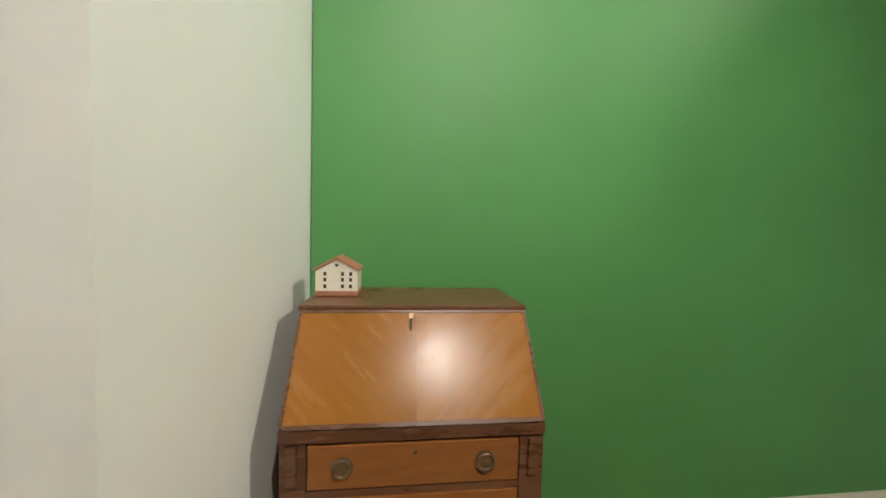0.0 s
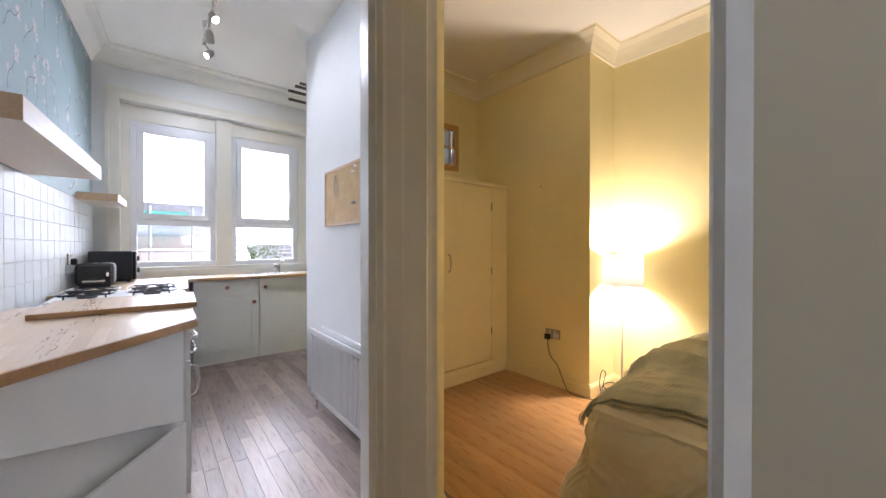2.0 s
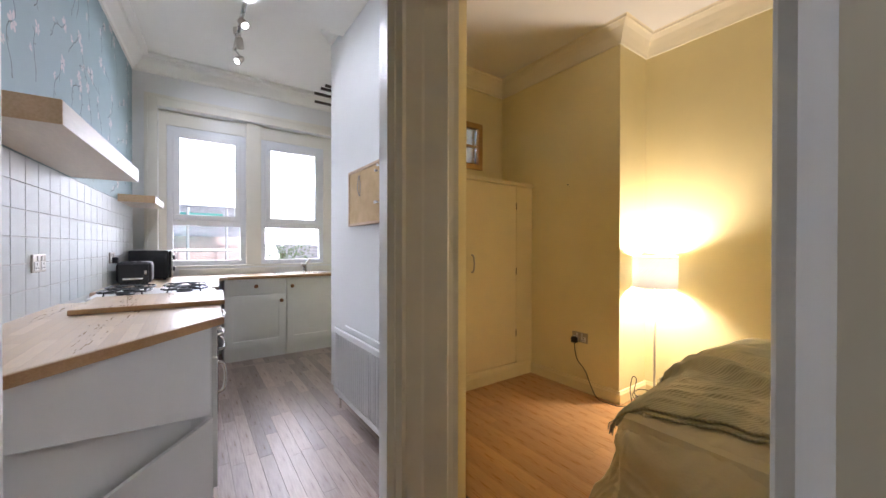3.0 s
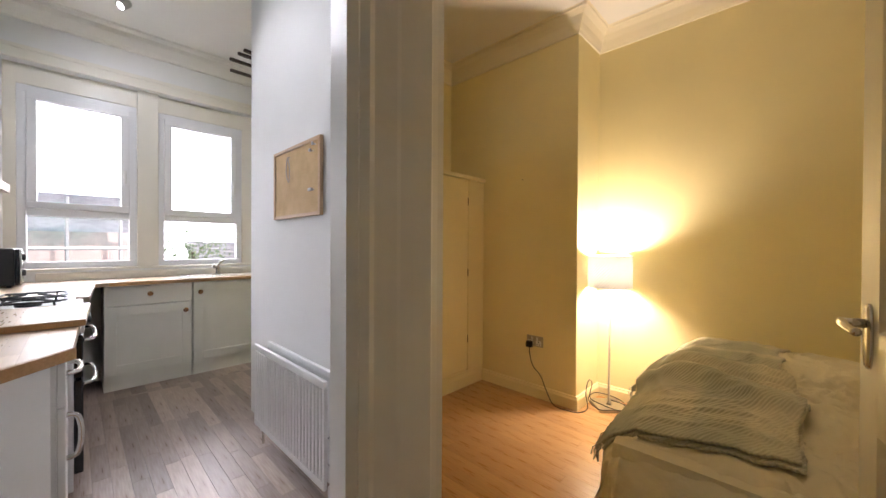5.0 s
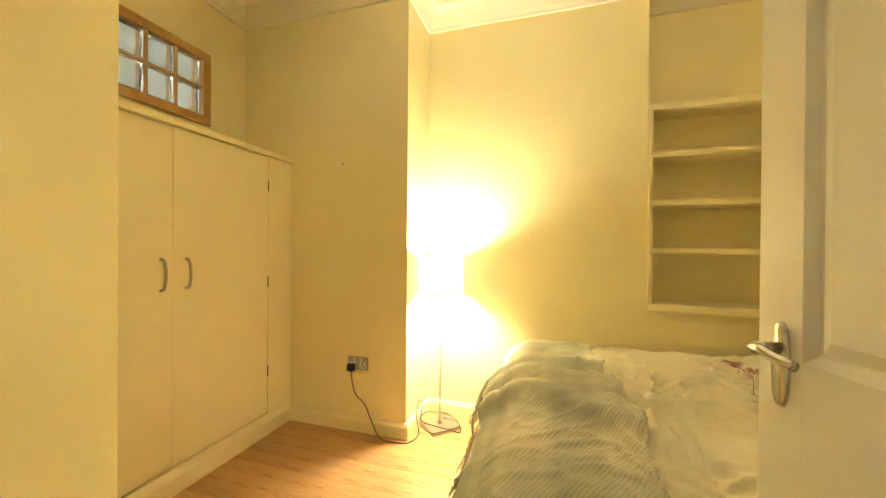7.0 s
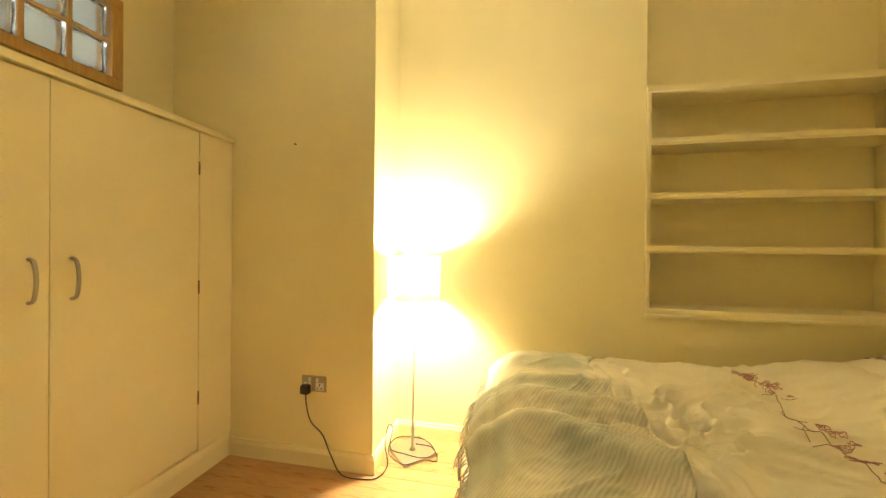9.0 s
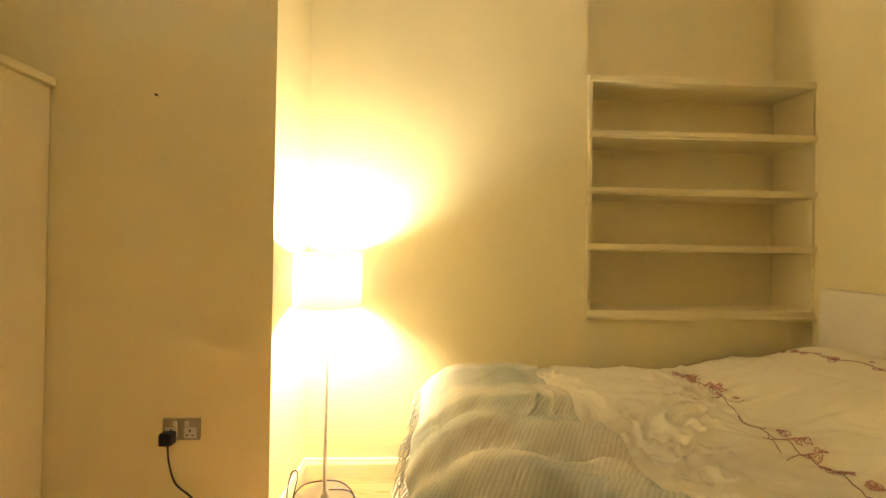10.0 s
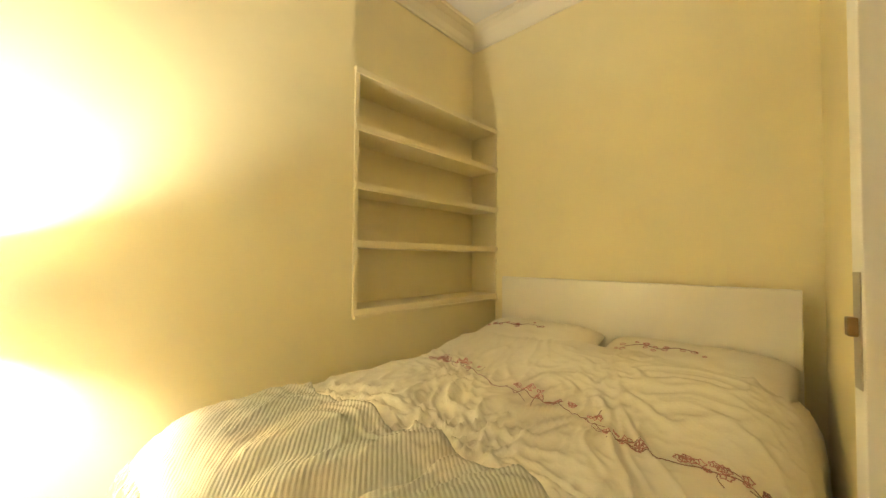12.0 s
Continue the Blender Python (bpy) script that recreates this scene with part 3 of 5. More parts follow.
def bed_surface(sx, sy, lift=0.0, crease=1.0, rumple=0.0):
    """Height field of the bedding, draped over the foot and both sides."""
    x, dx = fold(sx, BX0, 3.0, 0.20, 0.1, 0.26)
    y, dy = fold(sy, BY0, BY1, 0.22, 0.12, 0.10)
    d = (dx ** 4 + dy ** 4) ** 0.25
    if dx > 0 and dy > 0:
        k = min(dx, dy, 0.13) * 0.35
        x += k
        y += k if y < 2.4 else -k
    tilt = 0.055 * max(0.0, min(1.0, 1 - sx / 0.6))
    z = BTOP + 0.02 * math.exp(-((sy - 2.4) / 0.6) ** 2) + tilt * max(-1.0, min(1.0, (sy - 2.35) / 0.6)) - d
    head = max(0.0, min(1.0, (sx - 0.10) / 0.48))
    head *= head * (3 - 2 * head)
    z += 0.125 * head * (1 if d < 0.1 else max(0, 1 - (d - 0.1) * 4))
    z += 0.015 * noise.noise(Vector((sx * 2.2, sy * 2.2, 3)))
    warp = Vector((noise.noise(Vector((sx * 2.5, sy * 2.5, 1))), noise.noise(Vector((sx * 2.5, sy * 2.5, 9))), 0))
    # pleats run mostly along the bed, bunched beside the throw
    w = (0.5 - abs(noise.noise(Vector((sx * 3, sy * 4.5, 0)) + warp * 1.2))) * 0.022
    bunch = 0.55 + 0.75 * math.exp(-((sx + 0.30) / 0.35) ** 2) * math.exp(-((sy - 2.45) / 0.55) ** 2)
    w += bunch * 0.024 * crease_ridge(Vector((sx * 4.5, sy * 8, 5)) + warp * 2.2, 3.2)
    w += bunch * 0.015 * crease_ridge(Vector((sx * 8, sy * 13, 12)) + warp * 3.5, 2.8)
    w += bunch * 0.006 * crease_ridge(Vector((sx * 17, sy * 24, 8)) + warp * 4, 2.4)
    if rumple:
        wob = 0.05 * noise.noise(Vector((sx * 3, sy * 2, 2)))
        for at, height, width, slant in ((2.66, 0.9, 0.055, 0.10), (2.47, 1.25, 0.06, -0.05), (2.27, 1.0, 0.05, -0.30)):
            q = sy - at - slant * (sx + 0.8) - wob
            lift += rumple * height * math.exp(-(q / (width if q < 0 else width * 1.7)) ** 2)
        lift += 0.010 * noise.noise(Vector((sx * 7, sy * 7, 4)))
    side = min(1.0, d / 0.2)
    w = w * (1 - 0.5 * side) + side * 0.020 * math.sin(9 * (sx + sy) + 3 * noise.noise(Vector((sx * 2, sy * 2, 7))))
    w *= crease * (1 - 0.45 * head)
    n = Vector((-1 if dx > 0.05 else 0, (-1 if sy < 2.4 else 1) if dy > 0.05 else 0, 0)) * side + Vector((0, 0, 1)) * (1 - side * 0.8)
    return Vector((x, y, max(0.02, z))) + n * (w + lift)


def cloth(x0, x1, y0, y1, nx, ny, lift=0.0, crease=1.0, thick=0.0, rumple=0.0, wander=0.0):
    """A sheet laid on the bed; wander makes its head-side edge uneven."""
    bm = bmesh.new()
    g = []
    for i in range(nx + 1):
        row = []
        for j in range(ny + 1):
            sy = y0 + (y1 - y0) * j / ny
            end = x1 + wander * (noise.noise(Vector((4.0, sy * 3, 1))) - 1.1 * max(0.0, min(1.0, (sy - 2.2) / 0.7)))
            row.append(bm.verts.new(bed_surface(x0 + (end - x0) * i / nx, sy + wander * 1.3 * i / nx * (1 - j / ny), lift, crease, rumple)))
        g.append(row)
    for i in range(nx):
        for j in range(ny):
            bm.faces.new((g[i][j], g[i + 1][j], g[i + 1][j + 1], g[i][j + 1]))
    if thick:
        bmesh.ops.recalc_face_normals(bm, faces=bm.faces)
        bmesh.ops.solidify(bm, geom=bm.faces[:], thickness=thick)
    return bm


duvet = part("duvet", cloth(BX0 - 0.44, 0.70, BY0 - 0.46, BY1 + 0.36, 280, 270), M_DUVET, None, smooth=True)
tagged(duvet, "crumpled cream cotton duvet with a red embroidered branch", "duvet")

throw = thing("throw_blanket", (-0.7, 2.4, 0.6), "grey and cream woven throw rumpled across the bed foot", "blanket")
TX0, TX1, TY0 = BX0 - 0.02, -0.44, BY0 + 0.10
part("cloth", cloth(TX0, TX1, TY0, BY1 + 0.02, 90, 170, 0.026, 0.5, 0.012, 0.045, 0.07), M_THROW, throw, smooth=True)
part("fold", cloth(TX0 + 0.01, TX1 - 0.01, TY0 + 0.008, TY0 + 0.62, 60, 70, 0.044, 0.5, 0.012, 0.045, 0.07), M_THROW, throw, smooth=True)
bm = bmesh.new()
rnd = random.Random(5)
for i in range(120):
    sy = TY0 + (BY1 - TY0) * i / 120
    a = bed_surface(TX0, sy, 0.030, 0.5, 0.045)
    b = a + Vector((rnd.uniform(-0.035, -0.012), rnd.uniform(-0.012, 0.012), -0.030))
    c = b + Vector((rnd.uniform(-0.018, 0.004), rnd.uniform(-0.014, 0.014), -0.04))
    tube(bm, [a, b, c], 0.0028, 4)
part("fringe", bm, M_THROW, throw)


def pillow(name, at, size, rz, label, tilt=12):
    t = thing(name, at, label, "pillow", "pillows at the headboard", rz)
    bm = bmesh.new()
    bmesh.ops.create_grid(bm, x_segments=26, y_segments=34, size=1)
    low = bmesh.ops.duplicate(bm, geom=bm.faces[:] + bm.verts[:] + bm.edges[:])
    lows = {v for v in low["geom"] if isinstance(v, bmesh.types.BMVert)}
    for v in bm.verts:
        x, y = v.co.x, v.co.y
        h = ((1 - x ** 4) * (1 - y ** 4)) ** 0.5 * 0.085
        h += 0.008 * noise.noise(Vector((x * 3, y * 4, at[1]))) * (1 - x * x) * (1 - y * y)
        pull = 1 - 0.05 * (x * x) * (1 - abs(y)) - 0.0
        v.co = Vector((x * size[0] / 2 * (1 - 0.06 * (1 - y * y) * abs(x)), y * size[1] / 2 * pull, -h * 0.5 if v in lows else h))
    bmesh.ops.remove_doubles(bm, verts=bm.verts, dist=0.0008)
    bmesh.ops.recalc_face_normals(bm, faces=bm.faces)
    bmesh.ops.transform(bm, matrix=pose(0, 0, 0, 0, -tilt, 0), verts=bm.verts)
    cover = local("cover", bm, M_DUVET, t, smooth=True)
    rnd = random.Random(int(at[1] * 100))
    turn = pose(0, 0, 0, 0, -tilt, 0)

    def top(x, y):
        u, v = x * 2 / size[0], y * 2 / size[1]
        return turn @ Vector((x, y, ((1 - u ** 4) * (1 - v ** 4)) ** 0.5 * 0.085 + 0.006))

    run = [(-0.01, 0.24), (0.03, 0.17), (0.01, 0.09), (0.05, 0.02), (0.03, -0.06)]
    local("embroidered_stem", tube(bmesh.new(), [top(p.x, p.y) for p in curve_pts([(x, y, 0) for x, y in run], 6)], 0.0016, 5), M_BROWNTHREAD, cover)
    for i in range(16):
        x, y = run[rnd.randrange(5)]
        x, y, r0 = x + rnd.uniform(-0.03, 0.03), y + rnd.uniform(-0.03, 0.03), rnd.uniform(0.007, 0.014)
        local("embroidered_flower", tube(bmesh.new(), [top(x + r0 * math.cos(a * 0.7), y + r0 * math.sin(a * 0.7)) for a in range(10)], 0.0018, 4), M_PINKTHREAD, cover)
    return t


pillow("pillow", (0.74, 2.82, 0.655), (0.48, 0.72), 3, "cream cotton pillow against the headboard")
pillow("pillow", (0.75, 2.06, 0.640), (0.48, 0.74), -3, "cream cotton pillow with red embroidery against the headboard")

# fitted shelves
sh = thing("alcove_shelves", (0.47, 3.43, 0.845), "cream painted shelves built into the alcove", "shelves")
SX0, SX1 = -0.163, 1.098
for z, name in ((2.12, "top_board"), (1.822, "shelf"), (1.517, "shelf"), (1.218, "shelf"), (0.867, "bottom_board")):
    part(name, B(SX0, SX1, 3.305, 3.546, z - 0.019, z + 0.017, bevel=0.004), M_CUPB, sh)
    if name == "shelf":
        part("nosing", B(SX0, SX1, 3.297, 3.304, z - 0.010, z + 0.017, bevel=0.003), M_CUPB, sh)
part("bottom_trim", B(SX0, SX1, 3.295, 3.318, 0.835, 0.852, bevel=0.003), M_CUPB, sh)
part("side_panel", B(SX0 + 0.001, SX0 + 0.024, 3.312, 3.546, 0.881, 2.106), M_CUPB, sh)
part("side_panel", B(SX1 - 0.016, SX1 - 0.001, 3.312, 3.546, 0.881, 2.106), M_CUPB, sh)
part("back_panel", B(SX0 + 0.026, SX1 - 0.018, 3.538, 3.547, 0.882, 2.105), M_CUPB, sh)

# fitted cupboard
cb = thing("fitted_cupboard", (-2.7, 2.1, 0), "cream painted fitted cupboard with two doors", "cupboard")
CX = -2.51
part("body", B(-2.926, CX - 0.02, 1.36, 2.905, 0, 1.811), M_CUPB, cb)
part("plinth", sweep(bmesh.new(), [(CX - 0.02, 2.905), (CX - 0.02, 1.36)], [(0, 0), (0.022, 0), (0.022, 0.085), (0.017, 0.10), (0.014, 0.13), (0, 0.135)]), M_CUPB, cb)
part("top_rail", B(-2.926, CX + 0.022, 1.36, 2.905, 1.812, 1.845, bevel=0.006), M_CUPB, cb)
part("stile", B(CX - 0.02, CX, 2.686, 2.905, 0.136, 1.811, bevel=0.002), M_CUPB, cb)
part("stile", B(CX - 0.02, CX, 1.36, 1.452, 0.136, 1.811, bevel=0.002), M_CUPB, cb)


def bow_handle(at, length, out, parent, mat=None):
    x, y, z = at
    bm = bmesh.new()
    tube(bm, curve_pts([(x, y, z - length / 2), (x + out * 0.7, y, z - length * 0.42), (x + out, y, z), (x + out * 0.7, y, z + length * 0.42), (x, y, z + length / 2)], 6), 0.0065, 10)
    return part("handle", bm, mat or M_SATIN, parent, "satin nickel bow handle", True)


d1 = part("door", B(CX - 0.02, CX + 0.002, 1.456, 2.0672, 0.15, 1.808, bevel=0.003), M_CUPB, cb)
d2 = part("door", B(CX - 0.02, CX + 0.002, 2.0684, 2.6795, 0.15, 1.808, bevel=0.003), M_CUPB, cb)
bow_handle((CX + 0.002, 2.012, 1.09), 0.15, 0.035, d1)
bow_handle((CX + 0.002, 2.133, 1.09), 0.15, 0.035, d2)
for z in (0.42, 1.0, 1.62):
    part("hinge", lathe(bmesh.new(), [(0.004, z - 0.035), (0.005, z), (0.004, z + 0.035)], (CX + 0.003, 2.680, 0), 8), M_BRASS, d2)


def socket(name, at, facing, label, plug=None, face=None):
    """A double wall socket; facing: degrees that turn its front from -y."""
    t = thing(name, at, label, "socket", rz=facing)
    local("plate", B(-0.073, 0.073, -0.010, 0, -0.043, 0.043, bevel=0.004), M_SATIN, t, "brushed steel plate")
    for s in (-1, 1):
        local("switch", B(s * 0.035 - 0.008 - 0.012 * s, s * 0.035 + 0.008 - 0.012 * s, -0.014, -0.009, 0.012, 0.034, bevel=0.002), M_WHITEPL, t)
        local("outlet", B(s * 0.037 - 0.024, s * 0.037 + 0.024, -0.0125, -0.009, -0.034, 0.008, bevel=0.002), M_WHITEPL, t)
    bm = bmesh.new()
    for s in (-1, 1):
        for dx, dz, w, h in ((0, -0.004, 0.003, 0.006), (-0.011, -0.022, 0.005, 0.0025), (0.011, -0.022, 0.005, 0.0025)):
            # thin dark slabs on the face, painted as shaded pin holes
            local("pin_slot", B(s * 0.037 + dx - w, s * 0.037 + dx + w, -0.0132, -0.0124, dz - h, dz + h), M_HOLESHADE, t)
    bm.free()
    return t


SOCK = (-1.975, 2.91, 0.455)
socket("wall_socket", SOCK, 0, "brushed steel double wall socket above the skirting")
cord = thing("lamp_cable", (-2.01, 2.88, 0.43), "black plug and mains cable trailing to the floor lamp", "cable")
part("plug", B(-2.037, -1.987, 2.86, 2.897, 0.405, 0.455, bevel=0.010), M_BLACK, cord)
tube_pts = curve_pts([(-2.01, 2.878, 0.405), (-2.0, 2.872, 0.34), (-1.97, 2.868, 0.26), (-1.90, 2.865, 0.20), (-1.85, 2.862, 0.10), (-1.78, 2.85, 0.008), (-1.66, 2.84, 0.006), (-1.585, 2.87, 0.006), (-1.57, 2.98, 0.008), (-1.60, 3.02, 0.10), (-1.585, 3.03, 0.20), (-1.565, 3.05, 0.18), (-1.575, 3.04, 0.07), (-1.50, 3.06, 0.035), (-1.38, 3.05, 0.032), (-1.33, 3.12, 0.035), (-1.42, 3.19, 0.06), (-1.56, 3.12, 0.09), (-1.58, 3.02, 0.06), (-1.48, 2.97, 0.03), (-1.37, 3.00, 0.05), (-1.31, 3.07, 0.012), (-1.35, 3.13, 0.05), (-1.45, 3.13, 0.06)], 8)
part("cord", tube(bmesh.new(), tube_pts, 0.0032, 6), M_BLACK, cord, smooth=True)

nl = thing("nail", (-2.10, 2.91, 1.79), "small dark nail stuck in the cream wall", "nail")
part("shank", lathe(bmesh.new(), [(0.0025, 0), (0.0025, 0.008), (0.005, 0.009), (0.005, 0.011)], (-2.10, 2.911, 1.79), 8, "y"), M_BLACK, nl)

# floor lamp
fl = thing("floor_lamp", (LAMP_XY[0], LAMP_XY[1], 0), "lit floor lamp with white woven drum shade on a steel pole", "floor lamp")
part("base", B(-0.112, 0.112, -0.112, 0.112, 0, 0.020, bevel=0.003, m=pose(*LAMP_XY, 0.001, 0, 0, 44)), M_SATIN, fl, "square brushed steel base")
part("pole", lathe(bmesh.new(), [(0.02, 0.021), (0.012, 0.035), (0.0085, 0.04), (0.0085, 1.0)], (*LAMP_XY, 0), 16), M_SATIN, fl, smooth=True)
part("bulb_holder", lathe(bmesh.new(), [(0.018, 0.95), (0.018, 1.0), (0.014, 1.01)], (*LAMP_XY, 0), 16), M_WHITEPL, fl)
M_SHADE = bpy.data.materials.new("white_woven_lampshade")
M_SHADE.use_nodes = True
t = M_SHADE.node_tree
t.nodes.remove(t.nodes["Principled BSDF"])
df, tl, mx = t.nodes.new("ShaderNodeBsdfDiffuse"), t.nodes.new("ShaderNodeBsdfTranslucent"), t.nodes.new("ShaderNodeMixShader")
df.inputs[0].default_value, tl.inputs[0].default_value = (0.82, 0.81, 0.77, 1), (0.065, 0.063, 0.058, 1)
mx.inputs[0].default_value = 0.32
t.links.new(df.outputs[0], mx.inputs[1]), t.links.new(tl.outputs[0], mx.inputs[2]), t.links.new(mx.outputs[0], t.nodes["Material Output"].inputs[0])
SHADE_R, SHADE_Z0, SHADE_Z1 = 0.154, 0.920, 1.160
bm = bmesh.new()
segs, rws = 84, 20
grid = []
for k in range(rws + 1):
    z = SHADE_Z0 + (SHADE_Z1 - SHADE_Z0) * k / rws
    grid.append([bm.verts.new((LAMP_XY[0] + (SHADE_R + 0.0022 * ((i + k) % 2) * (0 < k < rws)) * math.cos(2 * math.pi * i / segs), LAMP_XY[1] + (SHADE_R + 0.0022 * ((i + k) % 2) * (0 < k < rws)) * math.sin(2 * math.pi * i / segs), z)) for i in range(segs)])
for a, b in zip(grid, grid[1:]):
    for i in range(segs):
        bm.faces.new((a[i], a[(i + 1) % segs], b[(i + 1) % segs], b[i]))
part("shade", bm, M_SHADE, fl, "white woven drum shade")
bm = bmesh.new()
for z in (SHADE_Z0, SHADE_Z1):
    tube(bm, [(LAMP_XY[0] + SHADE_R * math.cos(2 * math.pi * i / 48), LAMP_XY[1] + SHADE_R * math.sin(2 * math.pi * i / 48), z) for i in range(49)], 0.003, 6)
for a in (0.3, 2.4, 4.5):
    tube(bm, [(*LAMP_XY, 1.0), (LAMP_XY[0] + SHADE_R * math.cos(a), LAMP_XY[1] + SHADE_R * math.sin(a), 1.0)], 0.002, 6)
part("shade_ring", bm, M_WHITEPL, fl)
bm = lathe(bmesh.new(), [(0.010, 1.012), (0.014, 1.02)], (*LAMP_XY, 0), 16)
part("bulb_cap", bm, M_BRASS, fl)

# bedroom door leaf
HX, HY = -0.165, 0.905
LEAF = math.degrees(math.atan2(1.663 - HY, -0.313 - HX))
door = tagged(new("door_1"), "open white six-panel bedroom door with steel lever handle", "door", kind="structure")
door.matrix_basis = pose(HX, HY, 0, 0, 0, LEAF)
LW, LH, LT = 0.760, 2.42, 0.040
bm = bmesh.new()
cols_x = [(0.0, 0.088), (0.335, 0.437), (0.664, LW)]
for a, b in cols_x:
    box(bm, a, b, 0, LT, 0.008, LH, bevel=0.0015)
rails = [(0.008, 0.22), (0.80, 1.035), (1.98, 2.08), (LH - 0.12, LH)]
for a, b in rails:
    for (p, q) in ((0.088, 0.335), (0.437, 0.664)):
        box(bm, p, q, 0, LT, a, b)
local("leaf_frame", bm, M_TRIM, door)
for (p, q) in ((0.088, 0.335), (0.437, 0.664)):
    for (a, b) in ((0.22, 0.80), (1.035, 1.98), (2.08, LH - 0.12)):
        bm = bmesh.new()
        box(bm, p, q, 0.014, LT - 0.014, a, b)
        # raised field with sloped shoulders on both faces
        for y_in, y_out in ((0.014, 0.004), (LT - 0.014, LT - 0.004)):
            o = [bm.verts.new(v) for v in ((p + 0.022, y_in, a + 0.022), (q - 0.022, y_in, a + 0.022), (q - 0.022, y_in, b - 0.022), (p + 0.022, y_in, b - 0.022))]
            i = [bm.verts.new(v) for v in ((p + 0.045, y_out, a + 0.045), (q - 0.045, y_out, a + 0.045), (q - 0.045, y_out, b - 0.045), (p + 0.045, y_out, b - 0.045))]
            bm.faces.new(i)
            for k in range(4):
                bm.faces.new((o[k], o[(k + 1) % 4], i[(k + 1) % 4], i[k]))
        for y_in, y_out in ((0.014, 0.0), (LT - 0.014, LT)):
            o = [bm.verts.new(v) for v in ((p, y_out, a), (q, y_out, a), (q, y_out, b), (p, y_out, b))]
            i = [bm.verts.new(v) for v in ((p + 0.016, y_in, a + 0.016), (q - 0.016, y_in, a + 0.016), (q - 0.016, y_in, b - 0.016), (p + 0.016, y_in, b - 0.016))]
            for k in range(4):
                bm.faces.new((o[k], o[(k + 1) % 4], i[(k + 1) % 4], i[k]))
        bmesh.ops.recalc_face_normals(bm, faces=bm.faces)
        local("panel", bm, M_TRIM, door)
for side, y0 in ((1, LT), (-1, 0.0)):
    bm = bmesh.new()
    hx, hz = LW - 0.055, 1.05
    ring = []
    for k in range(28):
        a = 2 * math.pi * k / 28
        ring.append((hx + 0.019 * math.copysign(abs(math.cos(a)) ** 0.7, math.cos(a)), hz - 0.03 + 0.078 * math.copysign(abs(math.sin(a)) ** 0.85, math.sin(a))))
    lo = [bm.verts.new((x, y0, z)) for x, z in ring]
    mid = [bm.verts.new((x, y0 + side * 0.005, z)) for x, z in ring]
    top = [bm.verts.new((hx + (x - hx) * 0.7, y0 + side * 0.009, hz - 0.03 + (z - hz + 0.03) * 0.92)) for x, z in ring]
    for u, w in ((lo, mid), (mid, top)):
        for k in range(28):
            bm.faces.new((u[k], u[(k + 1) % 28], w[(k + 1) % 28], w[k]))
    bm.faces.new(top)
    bmesh.ops.recalc_face_normals(bm, faces=bm.faces)
    hp = local("handle_plate", bm, M_CHROME, door, "oval steel backplate", True)
    bm = lathe(bmesh.new(), [(0.011, 0), (0.011, 0.045)], (0, 0, 0), 16)
    bmesh.ops.transform(bm, matrix=Matrix.Translation((hx, y0 + side * 0.006, hz)) @ pose(0, 0, 0, -90 * side, 0, 0), verts=bm.verts)
    tube(bm, curve_pts([(hx + 0.004, y0 + side * 0.048, hz), (hx - 0.02, y0 + side * 0.052, hz + 0.001), (hx - 0.05, y0 + side * 0.050, hz - 0.006), (hx - 0.082, y0 + side * 0.046, hz - 0.010)], 5), 0.0095, 12)
    local("lever", bm, M_CHROME, door, "steel lever", True)
local("latch_plate", B(LW - 0.0005, LW + 0.002, 0.008, LT - 0.008, 0.95, 1.13), M_SATIN, door)
local("latch", B(LW + 0.002, LW + 0.014, 0.012, LT - 0.012, 1.03, 1.06, bevel=0.003), M_BRASS, door)


# ---- kitchen things ----
def run_bar(poly, z0, z1, bevel=0.004):
    bm = prism(bmesh.new(), poly, z0, z1)
    bmesh.ops.recalc_face_normals(bm, faces=bm.faces)
    if bevel:
        bmesh.ops.bevel(bm, geom=bm.edges[:], offset=bevel, segments=2, affect="EDGES", profile=0.6)
    return bm


def front(x):
    return 0.30 - SK * (x + 2.8)


# near worktop with a clipped corner
wt = thing("worktop", (-2.2, -0.2, 0.88), "beech block kitchen worktop with a clipped corner", "worktop")
W0 = (-1.166, south(-1.166) + 0.004)
part("top", run_bar([W0, (-1.166, -0.475), (-2.04, 0.272), (-2.945, front(-2.945)), (-2.945, south(-2.945) + 0.004)][::-1], 0.884, 0.916), M_WORKTOP, wt)
part("edging", run_bar([(-1.163, -0.470), (-2.036, 0.279), (-2.041, 0.273), (-1.168, -0.476)], 0.880, 0.914, 0), M_EDGE, wt, "brown wooden edge strip")
# base cabinet with angled end
eu = thing("end_cabinet", (-1.9, -0.1, 0), "white angled end cabinet under the worktop", "cabinet")
part("body", run_bar([(-1.19, -0.53), (-2.03, 0.155), (-2.09, front(-2.09) - 0.04), (-2.09, -0.46)][::-1], 0.0, 0.878, 0), M_CABWHITE, eu)


